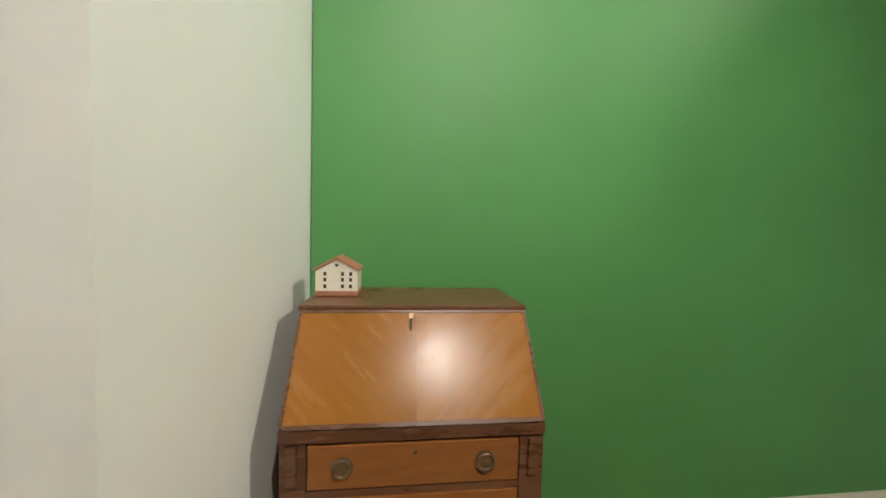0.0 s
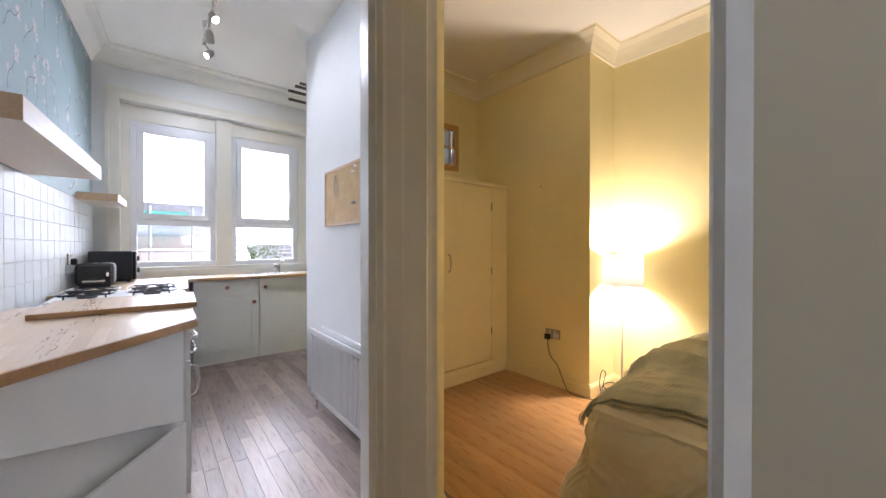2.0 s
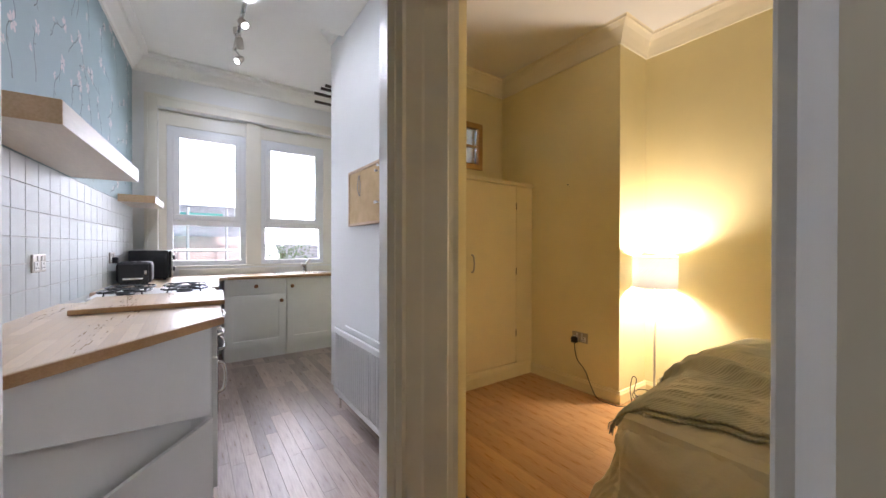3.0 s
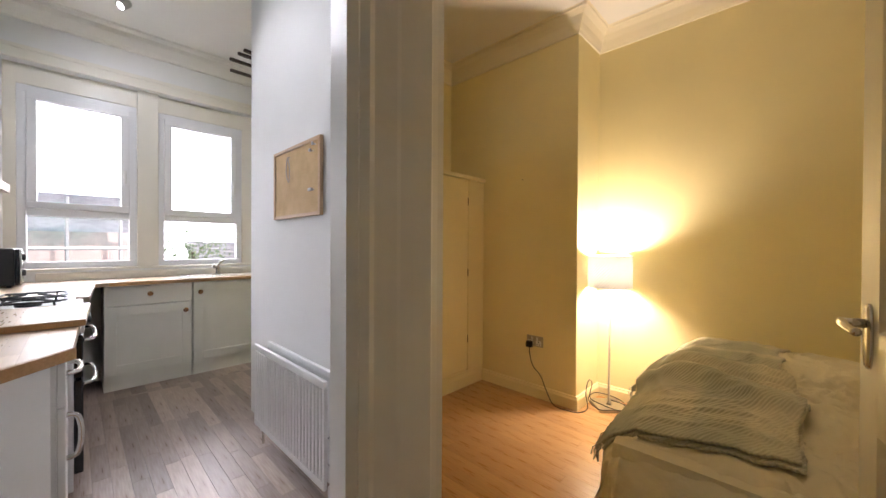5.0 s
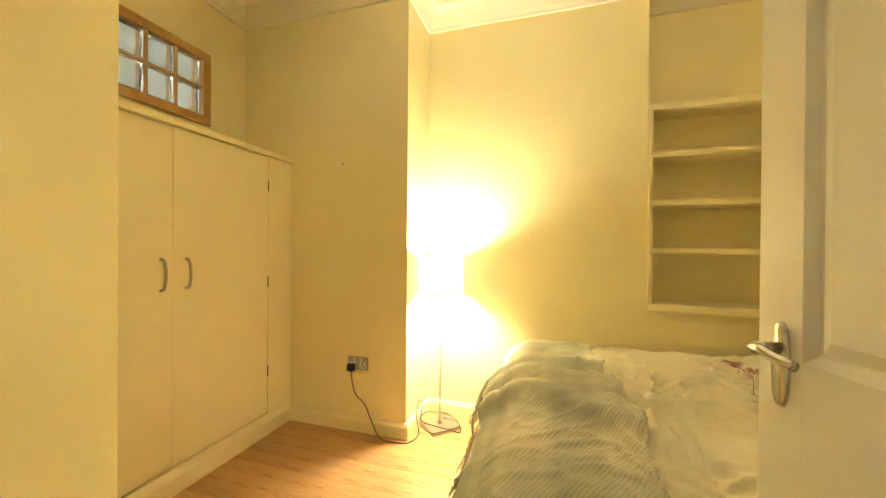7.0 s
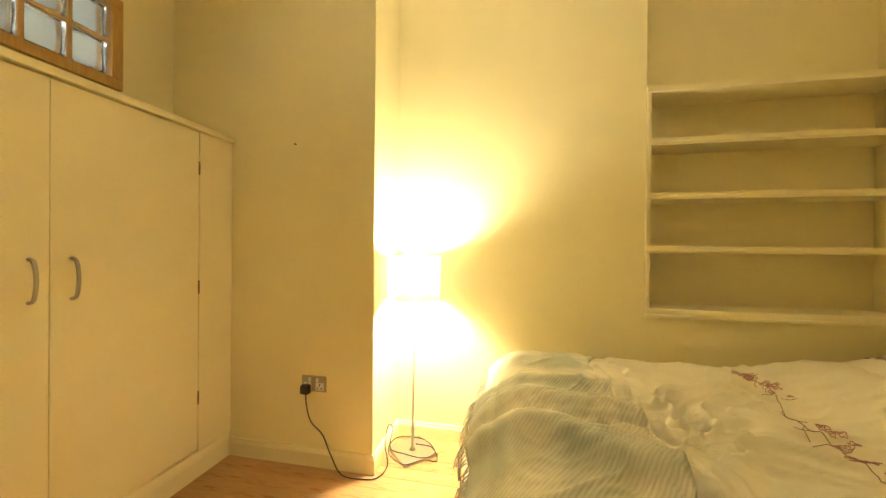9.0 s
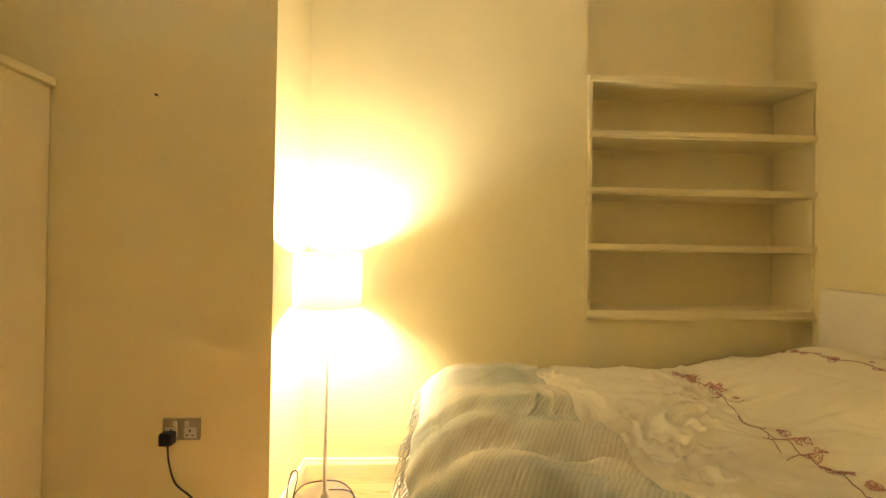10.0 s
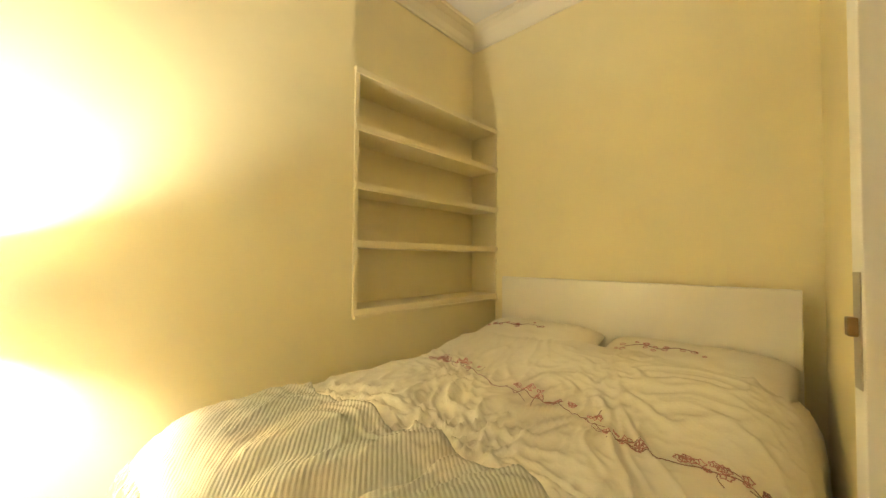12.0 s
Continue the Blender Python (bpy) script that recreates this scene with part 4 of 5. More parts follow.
def end_panel(a, b, thick):
    """An upright board over the cabinet's angled end; a and b are (x, y, low, high)."""
    bm = bmesh.new()
    back = Vector((-0.64, -0.77, 0)) * thick
    f = [Vector((a[0], a[1], a[2])), Vector((b[0], b[1], b[2])), Vector((b[0], b[1], b[3])), Vector((a[0], a[1], a[3]))]
    u, w = [bm.verts.new(p) for p in f], [bm.verts.new(p + back) for p in f]
    bm.faces.new(u), bm.faces.new(w[::-1])
    for i in range(4):
        bm.faces.new((u[i], u[(i + 1) % 4], w[(i + 1) % 4], w[i]))
    bmesh.ops.recalc_face_normals(bm, faces=bm.faces)
    bmesh.ops.bevel(bm, geom=bm.edges[:], offset=0.0015, segments=1, affect="EDGES")
    return bm


part("upper_panel", end_panel((-1.18, -0.485, 0.838, 0.879), (-2.032, 0.226, 0.475, 0.879), 0.018), M_CABWHITE, eu, "slipped white end panel")
part("lower_panel", end_panel((-1.18, -0.470, 0.0, 0.385), (-2.032, 0.236, 0.0, 0.465), 0.018), M_CABWHITE, eu, "loose white lower panel")
# cover board resting on the worktop
cvb = part("cover_board", run_bar([(-2.42, 0.305), (-2.43, -0.30), (-2.94, -0.29), (-2.94, 0.33)][::-1], 0.917, 0.943, 0.003), M_WORKTOP, None)
tagged(cvb, "pale worktop board with brown edge lying beside the hob", "board")
cbe = part("edge_strip", run_bar([(-2.412, 0.306), (-2.422, -0.302), (-2.4295, -0.30), (-2.4195, 0.304)][::-1], 0.918, 0.941, 0), M_EDGE, cvb)


def d_handle(a, b, out, parent, r=0.008, mat=None):
    a, b = Vector(a), Vector(b)
    o = Vector((0, out, 0))
    m = (a + b) / 2
    bm = tube(bmesh.new(), curve_pts([a, a + o * 0.75 + (m - a) * 0.15, m + o, b + o * 0.75 + (m - b) * 0.15, b], 6), r, 10)
    return part("handle", bm, mat or M_CHROME, parent, "steel bow handle", True)


# drawer unit by the corner
du = thing("drawer_cabinet", (-2.28, 0, 0), "white kitchen cabinet with steel bow handles", "cabinet")
part("body", B(-2.46, -2.095, -0.40, 0.235, 0.10, 0.878), M_CABWHITE, du)
part("plinth", B(-2.46, -2.095, -0.40, 0.19, 0.0, 0.10), M_CABWHITE, du)
dd = part("drawer", B(-2.457, -2.098, 0.236, 0.256, 0.72, 0.872, bevel=0.003), M_CABWHITE, du)
d_handle((-2.20, 0.256, 0.80), (-2.36, 0.256, 0.80), 0.035, dd)
dd = part("door", B(-2.457, -2.098, 0.236, 0.256, 0.11, 0.715, bevel=0.003), M_CABWHITE, du)
d_handle((-2.14, 0.256, 0.68), (-2.14, 0.256, 0.54), 0.035, dd)

# cooker
ck = thing("cooker", (-3.22, 0, 0), "white gas cooker with black pan supports and steel handles", "cooker")
part("body", B(-3.50, -2.95, -0.36, 0.27, 0.03, 0.915, bevel=0.006), M_RAD, ck)
part("plinth", B(-3.49, -2.96, -0.34, 0.24, 0.0, 0.03), M_BLACK, ck)
part("hob_plate", B(-3.49, -2.96, -0.34, 0.28, 0.916, 0.930, bevel=0.004), M_RAD, ck)
part("oven_door", B(-3.47, -2.98, 0.271, 0.305, 0.10, 0.56, bevel=0.006), M_DARKGLASS, ck, "black glass oven door")
part("grill_door", B(-3.47, -2.98, 0.271, 0.305, 0.57, 0.78, bevel=0.006), M_DARKGLASS, ck, "black glass grill door")
cp = part("control_panel", B(-3.47, -2.98, 0.271, 0.31, 0.79, 0.91, bevel=0.008), M_RAD, ck)
for i in range(6):
    part("knob", lathe(bmesh.new(), [(0.021, 0), (0.019, -0.022), (0.010, -0.026)], (-3.05 - 0.075 * i, 0.31, 0.85), 16, "y"), M_BLACK, cp)
d_handle((-3.02, 0.305, 0.75), (-3.43, 0.305, 0.75), 0.05, ck, 0.010)
d_handle((-3.02, 0.305, 0.53), (-3.43, 0.305, 0.53), 0.05, ck, 0.010)
for cx in (-3.36, -3.10):
    for cy in (-0.18, 0.12):
        part("burner", lathe(bmesh.new(), [(0.045, 0.930), (0.045, 0.94), (0.03, 0.948), (0.0, 0.95)], (cx, cy, 0), 20), M_BLACK, ck)
        bm = bmesh.new()
        r = 0.105
        tube(bm, curve_pts([(cx - r, cy - r, 0.958), (cx + r, cy - r, 0.958), (cx + r, cy + r, 0.958), (cx - r, cy + r, 0.958), (cx - r, cy - r, 0.958)], 4), 0.006, 6)
        for a in range(4):
            dx, dy = math.cos(a * math.pi / 2 + 0.78), math.sin(a * math.pi / 2 + 0.78)
            tube(bm, [(cx + dx * r * 1.2, cy + dy * r * 1.2, 0.932), (cx + dx * r * 1.15, cy + dy * r * 1.15, 0.958), (cx + dx * 0.03, cy + dy * 0.03, 0.962)], 0.005, 6)
        part("pan_support", bm, M_BLACK, ck)

# far worktop, sink run
fw_ = thing("corner_worktop", (-4.6, 0.5, 0.88), "beech block worktop turning under the kitchen window", "worktop")
part("top", run_bar([(-3.505, south(-3.505) + 0.004), (-3.505, front(-3.505)), (-4.42, front(-4.42)), (-4.46, 0.46), (-4.46, 2.09), (-4.945, 2.09), (-4.945, south(-4.945) + 0.004)], 0.884, 0.916), M_WORKTOP, fw_)
part("edging", B(-4.459, -4.452, 0.47, 2.09, 0.884, 0.913), M_EDGE, fw_, "brown wooden edge strip")
part("upstand", B(-4.946, -4.930, 0.05, 2.08, 0.917, 0.985, bevel=0.003), M_TRIM, fw_)
sc = thing("base_cabinet", (-4.0, 0, 0), "white base cabinet beside the cooker", "cabinet")
part("body", B(-4.44, -3.51, -0.36, 0.28, 0.10, 0.878), M_CABWHITE, sc)
part("plinth", B(-4.44, -3.51, -0.36, 0.24, 0, 0.10), M_CABWHITE, sc)
part("door", B(-4.40, -3.52, 0.281, 0.302, 0.11, 0.872, bevel=0.003), M_CABWHITE, sc)


def shaker(y0, y1, z0, z1, x, parent, name="door"):
    """A framed cabinet front facing +x with a sunk panel."""
    if z1 - z0 < 0.3:
        return part(name, B(x - 0.02, x, y0, y1, z0, z1, bevel=0.003), M_CABWHITE, parent)
    w = 0.075
    front_ = part(name, B(x - 0.020, x - 0.011, y0 + w - 0.002, y1 - w + 0.002, z0 + w - 0.002, z1 - w + 0.002), M_CABWHITE, parent)
    for a in ((y0, y0 + w, z0, z1), (y1 - w, y1, z0, z1)):
        part("stile", B(x - 0.02, x, *a, bevel=0.002), M_CABWHITE, front_)
    for a in ((y0 + w, y1 - w, z0, z0 + w), (y0 + w, y1 - w, z1 - w, z1)):
        part("rail", B(x - 0.02, x, *a, bevel=0.002), M_CABWHITE, front_)
    return front_


def wood_knob(x, y, z, parent):
    bm = lathe(bmesh.new(), [(0.009, 0), (0.008, 0.010), (0.017, 0.016), (0.021, 0.024), (0.017, 0.032), (0.006, 0.036)], (x, y, z), 20, "x")
    return part("knob", bm, M_KNOB, parent, "turned wooden knob", True)


for y0, y1, drawer in ((0.44, 1.045, True), (1.05, 1.65, False)):
    u = thing("sink_cabinet", (-4.7, (y0 + y1) / 2, 0), "white shaker base cabinet with a drawer and wooden knobs" if drawer else "white shaker base cabinet under the sink with a wooden knob", "cabinet", "cabinets under the window")
    part("body", B(-4.93, -4.522, y0, y1, 0.13, 0.878), M_CABWHITE, u)
    part("plinth", B(-4.93, -4.53, y0, y1, 0, 0.128), M_CABWHITE, u)
    if drawer:
        dr = shaker(y0 + 0.003, y1 - 0.003, 0.712, 0.872, -4.50, u, "drawer")
        wood_knob(-4.50, 0.735, 0.802, dr)
        do = shaker(y0 + 0.003, y1 - 0.003, 0.138, 0.706, -4.50, u)
        wood_knob(-4.50, 0.992, 0.63, do)
    else:
        do = shaker(y0 + 0.003, y1 - 0.003, 0.138, 0.872, -4.50, u)
        wood_knob(-4.50, 1.107, 0.785, do)
u = thing("end_filler", (-4.7, 1.87, 0), "plain white cabinet end under the worktop", "cabinet")
part("body", B(-4.93, -4.50, 1.653, 2.09, 0, 0.878), M_CABWHITE, u)

sink = thing("sink", (-4.72, 1.4, 0.916), "inset stainless steel sink and drainer", "sink")
bm = bmesh.new()
for a in ((-4.90, -4.52, 0.95, 1.0), (-4.90, -4.52, 1.84, 1.90), (-4.90, -4.86, 1.0, 1.84), (-4.56, -4.52, 1.0, 1.84)):
    box(bm, *a, 0.917, 0.923, bevel=0.002)
part("rim", bm, M_CHROME, sink)
part("drainer", B(-4.86, -4.56, 1.0, 1.42, 0.917, 0.9205), M_CHROME, sink)
part("bowl", B(-4.86, -4.56, 1.42, 1.84, 0.917, 0.9195), M_SATIN, sink)
for i in range(6):
    part("drainer_rib", B(-4.84 + 0.045 * i, -4.83 + 0.045 * i, 1.03, 1.39, 0.9206, 0.9235, bevel=0.001), M_CHROME, sink)
tap = thing("mixer_tap", (-4.83, 1.33, 0.917), "chrome mixer tap with a raised lever", "tap")
part("body", lathe(bmesh.new(), [(0.028, 0.924), (0.026, 0.935), (0.022, 0.94), (0.022, 1.0), (0.018, 1.01)], (-4.83, 1.33, 0), 20), M_CHROME, tap, smooth=True)
part("spout", tube(bmesh.new(), curve_pts([(-4.83, 1.33, 0.975), (-4.78, 1.30, 1.0), (-4.70, 1.265, 1.02), (-4.67, 1.255, 1.0)], 6), 0.013, 12), M_CHROME, tap, smooth=True)
part("lever", tube(bmesh.new(), curve_pts([(-4.83, 1.33, 1.0), (-4.83, 1.36, 1.045), (-4.83, 1.40, 1.075)], 5), 0.009, 10), M_CHROME, tap, smooth=True)

# microwave and toaster
mw = thing("microwave", (-4.65, -0.15, 0.916), "black microwave with a silver control panel", "microwave")
part("case", B(-4.90, -4.42, -0.31, -0.022, 0.93, 1.195, bevel=0.008), M_BLACK, mw)
part("door", B(-4.77, -4.425, -0.02, 0.0, 0.935, 1.19, bevel=0.004), M_DARKGLASS, mw)
pn = part("control_panel", B(-4.545, -4.425, -0.0, 0.012, 0.935, 1.19, bevel=0.004), M_CHROME, mw, "silver control panel")
for z in (1.13, 1.02):
    part("dial", lathe(bmesh.new(), [(0.024, 0), (0.022, -0.016), (0.008, -0.018)], (-4.48, 0.012, z), 18, "y"), M_BLACK, pn)
for x in (-4.86, -4.46):
    for y in (-0.28, -0.05):
        part("foot", lathe(bmesh.new(), [(0.012, 0.917), (0.012, 0.931)], (x, y, 0), 10), M_BLACK, mw)
to = thing("toaster", (-4.12, -0.22, 0.916), "black two-slice toaster with chrome ends", "toaster")
bm = B(-4.24, -4.01, -0.345, -0.115, 0.926, 1.105, bevel=0.035)
part("body", bm, M_BLACK, to, smooth=True)
part("end_cap", B(-4.012, -3.996, -0.325, -0.135, 0.93, 1.09, bevel=0.006), M_BLACK, to)
part("base_strip", B(-4.008, -3.992, -0.30, -0.17, 0.958, 0.974, bevel=0.003), M_CHROME, to, "chrome strip")
part("lever", B(-3.998, -3.972, -0.162, -0.146, 1.0, 1.035, bevel=0.004), M_CHROME, to)
# slots are dark strips on top; their inner shade is only colour
part("slot", B(-4.21, -4.04, -0.27, -0.245, 1.102, 1.107), M_HOLESHADE, to)
part("slot", B(-4.21, -4.04, -0.215, -0.19, 1.102, 1.107), M_HOLESHADE, to)
for x in (-4.21, -4.04):
    part("foot", B(x - 0.012, x + 0.012, -0.32, -0.14, 0.917, 0.928), M_BLACK, to)

# radiator
rd = thing("radiator", (-2.4, 1.1, 0.1), "white ribbed panel radiator on the kitchen wall", "radiator")
RX0, RX1 = -2.83, -1.95
for y, name in ((1.055, "front_panel"), (1.135, "back_panel")):
    bm = bmesh.new()
    n = 24
    box(bm, RX0 + 0.01, RX1 - 0.01, y - 0.004, y + 0.005, 0.16, 0.60)
    box(bm, RX0, RX1, y - 0.013, y + 0.006, 0.135, 0.172, bevel=0.005), box(bm, RX0, RX1, y - 0.013, y + 0.006, 0.588, 0.625, bevel=0.006)
    box(bm, RX0, RX0 + 0.02, y - 0.012, y + 0.006, 0.17, 0.59), box(bm, RX1 - 0.02, RX1, y - 0.012, y + 0.006, 0.17, 0.59)
    panel = part(name, bm, M_RAD, rd)
    for i in range(n if name == "front_panel" else 0):
        a = RX0 + 0.02 + (RX1 - RX0 - 0.04) * (i + 0.5) / n
        part("rib", B(a - 0.0105, a + 0.0105, y - 0.014, y - 0.0035, 0.175, 0.585, bevel=0.004), M_RAD, panel)
for x in (RX0 + 0.015, RX1 - 0.015):
    part("bracket", B(x - 0.01, x + 0.01, 1.062, 1.188, 0.30, 0.36), M_RAD, rd)
    part("pipe", tube(bmesh.new(), [(x, 1.09, 0.15), (x, 1.09, 0.0)], 0.008, 8), M_CHROME, rd)
    part("valve", lathe(bmesh.new(), [(0.012, 0.08), (0.018, 0.09), (0.018, 0.13), (0.012, 0.14)], (x, 1.09, 0), 12), M_WHITEPL, rd)

# cork board
ckb = thing("cork_board", (-2.55, 1.18, 1.6), "cork pin board in a thin wooden frame", "pin board")
part("board", B(-2.845, -2.255, 1.172, 1.187, 1.405, 1.795), M_CORK, ckb)
bm = bmesh.new()
for a in ((-2.86, -2.84, 1.39, 1.81), (-2.26, -2.24, 1.39, 1.81), (-2.84, -2.26, 1.39, 1.41), (-2.84, -2.26, 1.79, 1.81)):
    box(bm, a[0], a[1], 1.166, 1.188, a[2], a[3], bevel=0.003)
part("frame", bm, M_SHELF, ckb, "light wood frame")
hk = part("key_hook", tube(bmesh.new(), curve_pts([(-2.62, 1.17, 1.75), (-2.62, 1.155, 1.74), (-2.625, 1.15, 1.66), (-2.60, 1.155, 1.60), (-2.59, 1.155, 1.68), (-2.61, 1.155, 1.74)], 5), 0.003, 6), M_SATIN, ckb)
for x, z in ((-2.33, 1.74), (-2.30, 1.77), (-2.34, 1.53), (-2.32, 1.53)):
    part("pin", lathe(bmesh.new(), [(0.004, 0), (0.003, 0.008), (0.009, 0.014), (0.009, 0.02)], (x, 1.172, z), 10, "y"), M_WHITEPL, ckb)

# wall shelves
s1 = thing("wall_shelf", (-2.5, -0.35, 1.64), "thick light wood floating shelf above the tiles", "shelf", "floating kitchen shelves")
part("board", run_bar([(-1.87, -0.20), (-3.15, -0.12), (-3.15, south(-3.15) + 0.008), (-1.87, south(-1.87) + 0.008)], 1.645, 1.728, 0.002), M_SHELFWHITE, s1)
part("end_cap", run_bar([(-1.863, -0.20), (-1.869, -0.20), (-1.869, south(-1.87) + 0.01), (-1.863, south(-1.87) + 0.01)], 1.645, 1.728, 0), M_SHELF, s1, "light brown wood end")
s2 = thing("wall_shelf", (-4.6, -0.25, 1.64), "thick light wood floating shelf by the window", "shelf", "floating kitchen shelves")
part("board", run_bar([(-4.29, -0.107), (-4.86, -0.075), (-4.86, south(-4.86) + 0.008), (-4.29, south(-4.29) + 0.008)], 1.625, 1.690, 0.002), M_SHELFWHITE, s2)
part("end_cap", run_bar([(-4.283, -0.107), (-4.289, -0.107), (-4.289, south(-4.29) + 0.01), (-4.283, south(-4.29) + 0.01)], 1.625, 1.690, 0), M_SHELF, s2, "light brown wood end")

# sockets on the tiles
ks = socket("kitchen_socket", (-2.66, south(-2.66) + 0.012, 1.15), 180 - 3.1, "brushed steel double socket on the tiled wall")
ks = socket("kitchen_socket", (-4.05, south(-4.05) + 0.012, 1.14), 180 - 3.1, "brushed steel double socket behind the toaster")
pg = thing("plug", (-4.03, -0.34, 1.12), "black plug in the socket behind the toaster", "plug")
part("body", B(-4.055, -4.005, south(-4.03) + 0.024, south(-4.03) + 0.06, 1.095, 1.145, bevel=0.01), M_BLACK, pg)

# track light
tr = thing("track_light", (-3.5, 0.5, 3.15), "steel ceiling bar with four adjustable spotlights", "ceiling light")
part("bar", B(-4.12, -2.85, 0.485, 0.515, 3.115, 3.14, bevel=0.004), M_CHROME, tr)
for x in (-3.85, -3.15):
    part("mount", lathe(bmesh.new(), [(0.03, 3.14), (0.035, 3.198)], (x, 0.5, 0), 16), M_CHROME, tr)
M_SPOT = glow("cool_spot_lens", (0.93, 0.97, 1.0), 30)
for (x, y), aim in zip(TRACK, AIMS):
    m = look((x, y, 3.03), aim)
    bm = lathe(bmesh.new(), [(0.018, 0.05), (0.030, 0.03), (0.032, -0.045), (0.028, -0.046), (0.026, -0.03)], (0, 0, 0), 20)
    bmesh.ops.transform(bm, matrix=m, verts=bm.verts)
    hd = part("spot_head", bm, M_SATIN, tr, smooth=True)
    bm = lathe(bmesh.new(), [(0.025, -0.036), (0.025, -0.034)], (0, 0, 0), 20)
    bmesh.ops.transform(bm, matrix=m, verts=bm.verts)
    part("lens", bm, M_SPOT, hd)
    part("arm", tube(bmesh.new(), [(x, 0.5, 3.118), (x, y, 3.07)], 0.007, 8), M_CHROME, hd)

# clothes airer
ar = thing("ceiling_airer", (-4.0, 1.7, 2.85), "dark wooden slatted pulley airer below the ceiling", "clothes airer")
for i, (x, y0) in enumerate(((-3.76, 1.262), (-3.85, 1.244), (-4.0, 1.222), (-4.22, 1.286))):
    part("slat", B(x - 0.014, x + 0.014, y0, 2.085, 2.842, 2.864, bevel=0.003), M_AIRER, ar)
for y in (1.62, 2.0):
    part("rack_end", B(-4.26, -3.72, y - 0.01, y + 0.01, 2.865, 2.90, bevel=0.003), M_BLACK, ar)
    part("cord", tube(bmesh.new(), [(-4.0, y, 2.90), (-4.0, y, 3.2)], 0.004, 6), M_WHITEPL, ar)

# ---- hall things ----
bu = thing("bureau", (0.246, 1.0, 0), "mahogany fall-front writing bureau with ring drawer handles", "bureau")
UX0, UX1, UYB = 0.003, 0.490, 1.185
side = [(0.805, 0.06), (UYB, 0.06), (UYB, 1.078), (0.935, 1.078), (0.805, 0.897)]
for x0, x1 in ((UX0, UX0 + 0.016), (UX1 - 0.016, UX1)):
    bm = bmesh.new()
    a = [bm.verts.new((x0, y, z)) for y, z in side]
    b = [bm.verts.new((x1, y, z)) for y, z in side]
    bm.faces.new(a), bm.faces.new(b[::-1])
    for i in range(5):
        bm.faces.new((a[i], a[(i + 1) % 5], b[(i + 1) % 5], b[i]))
    bmesh.ops.recalc_face_normals(bm, faces=bm.faces)
    part("side_panel", bm, M_MAHOG, bu)
part("top", B(UX0 - 0.004, UX1 + 0.004, 0.925, UYB, 1.079, 1.093, bevel=0.004), M_MAHOG, bu)
part("back_panel", B(UX0 + 0.017, UX1 - 0.017, UYB - 0.012, UYB, 0.06, 1.077), M_MAHOG, bu)
FALL = math.degrees(math.atan2(1.078 - 0.897, 0.935 - 0.805))
flen = math.hypot(1.078 - 0.897, 0.13)
fm = pose(0, 0.800, 0.897, FALL - 90, 0, 0)
fall = part("fall_front", B(UX0 + 0.004, 0.2459, -0.008, 0.006, 0.004, flen - 0.002, m=fm), veneer("walnut_veneer_leaf", 38), bu, "golden book-matched walnut fall front")
part("veneer_leaf", B(0.2461, UX1 - 0.004, -0.008, 0.006, 0.004, flen - 0.002, m=fm), veneer("walnut_veneer_mirrored_leaf", -38), fall)
bm = bmesh.new()
for a in ((UX0, UX0 + 0.006, 0, flen), (UX1 - 0.006, UX1, 0, flen), (UX0 + 0.006, UX1 - 0.006, flen - 0.006, flen), (UX0 + 0.006, UX1 - 0.006, -0.004, 0.004)):
    box(bm, a[0], a[1], -0.0095, 0.0, a[2], a[3], m=fm)
part("edge_moulding", bm, M_MAHOG, fall)
part("key", tube(bmesh.new(), [(0.235, 0.915, 1.068), (0.235, 0.902, 1.062), (0.234, 0.897, 1.035)], 0.0025, 8), M_BRASS, fall)
part("keyhole_plate", B(0.231, 0.239, -0.0105, -0.008, flen - 0.02, flen - 0.006, m=fm), M_BRASS, fall)
part("rail", B(UX0 - 0.002, UX1 + 0.002, 0.792, 0.82, 0.872, 0.897, bevel=0.004), M_MAHOG, bu)
part("stile", B(UX0, 0.050, 0.797, 0.815, 0.06, 0.872, bevel=0.002), M_MAHOG, bu)
part("stile", B(0.443, UX1, 0.797, 0.815, 0.06, 0.872, bevel=0.002), M_MAHOG, bu)
part("loper", B(0.014, 0.034, 0.790, 0.80, 0.795, 0.868, bevel=0.002), M_MAHOG, bu)
part("loper", B(0.459, 0.479, 0.790, 0.80, 0.795, 0.868, bevel=0.002), M_MAHOG, bu)
for z0, z1 in ((0.785, 0.867), (0.62, 0.768), (0.44, 0.605), (0.24, 0.425)):
    dr = part("drawer", B(0.052, 0.441, 0.794, 0.816, z0, z1, bevel=0.003), M_DRAWER, bu, "red-brown veneered drawer front")
    zc = (z0 + z1) / 2
    for x in (0.113, 0.375):
        h = part("handle", lathe(bmesh.new(), [(0.0195, 0), (0.0195, 0.003), (0.014, 0.005), (0.012, 0.004), (0.0, 0.0045)], (x, 0.794, zc), 24, "y"), M_BRASS, dr, "round brass ring handle")
        part("ring", tube(bmesh.new(), [(x + 0.0155 * math.cos(2 * math.pi * k / 24), 0.788, zc + 0.0155 * math.sin(2 * math.pi * k / 24)) for k in range(25)], 0.0028, 8), M_BRASS, h, smooth=True)
    # keyhole is a dark disc, its depth painted as shade
    part("keyhole", lathe(bmesh.new(), [(0.0035, 0), (0.0035, 0.0012)], (0.244, 0.794, zc + 0.022), 12, "y"), M_HOLESHADE, dr)
    part("rail", B(0.050, 0.443, 0.797, 0.815, z0 - 0.016, z0 - 0.002), M_MAHOG, bu)
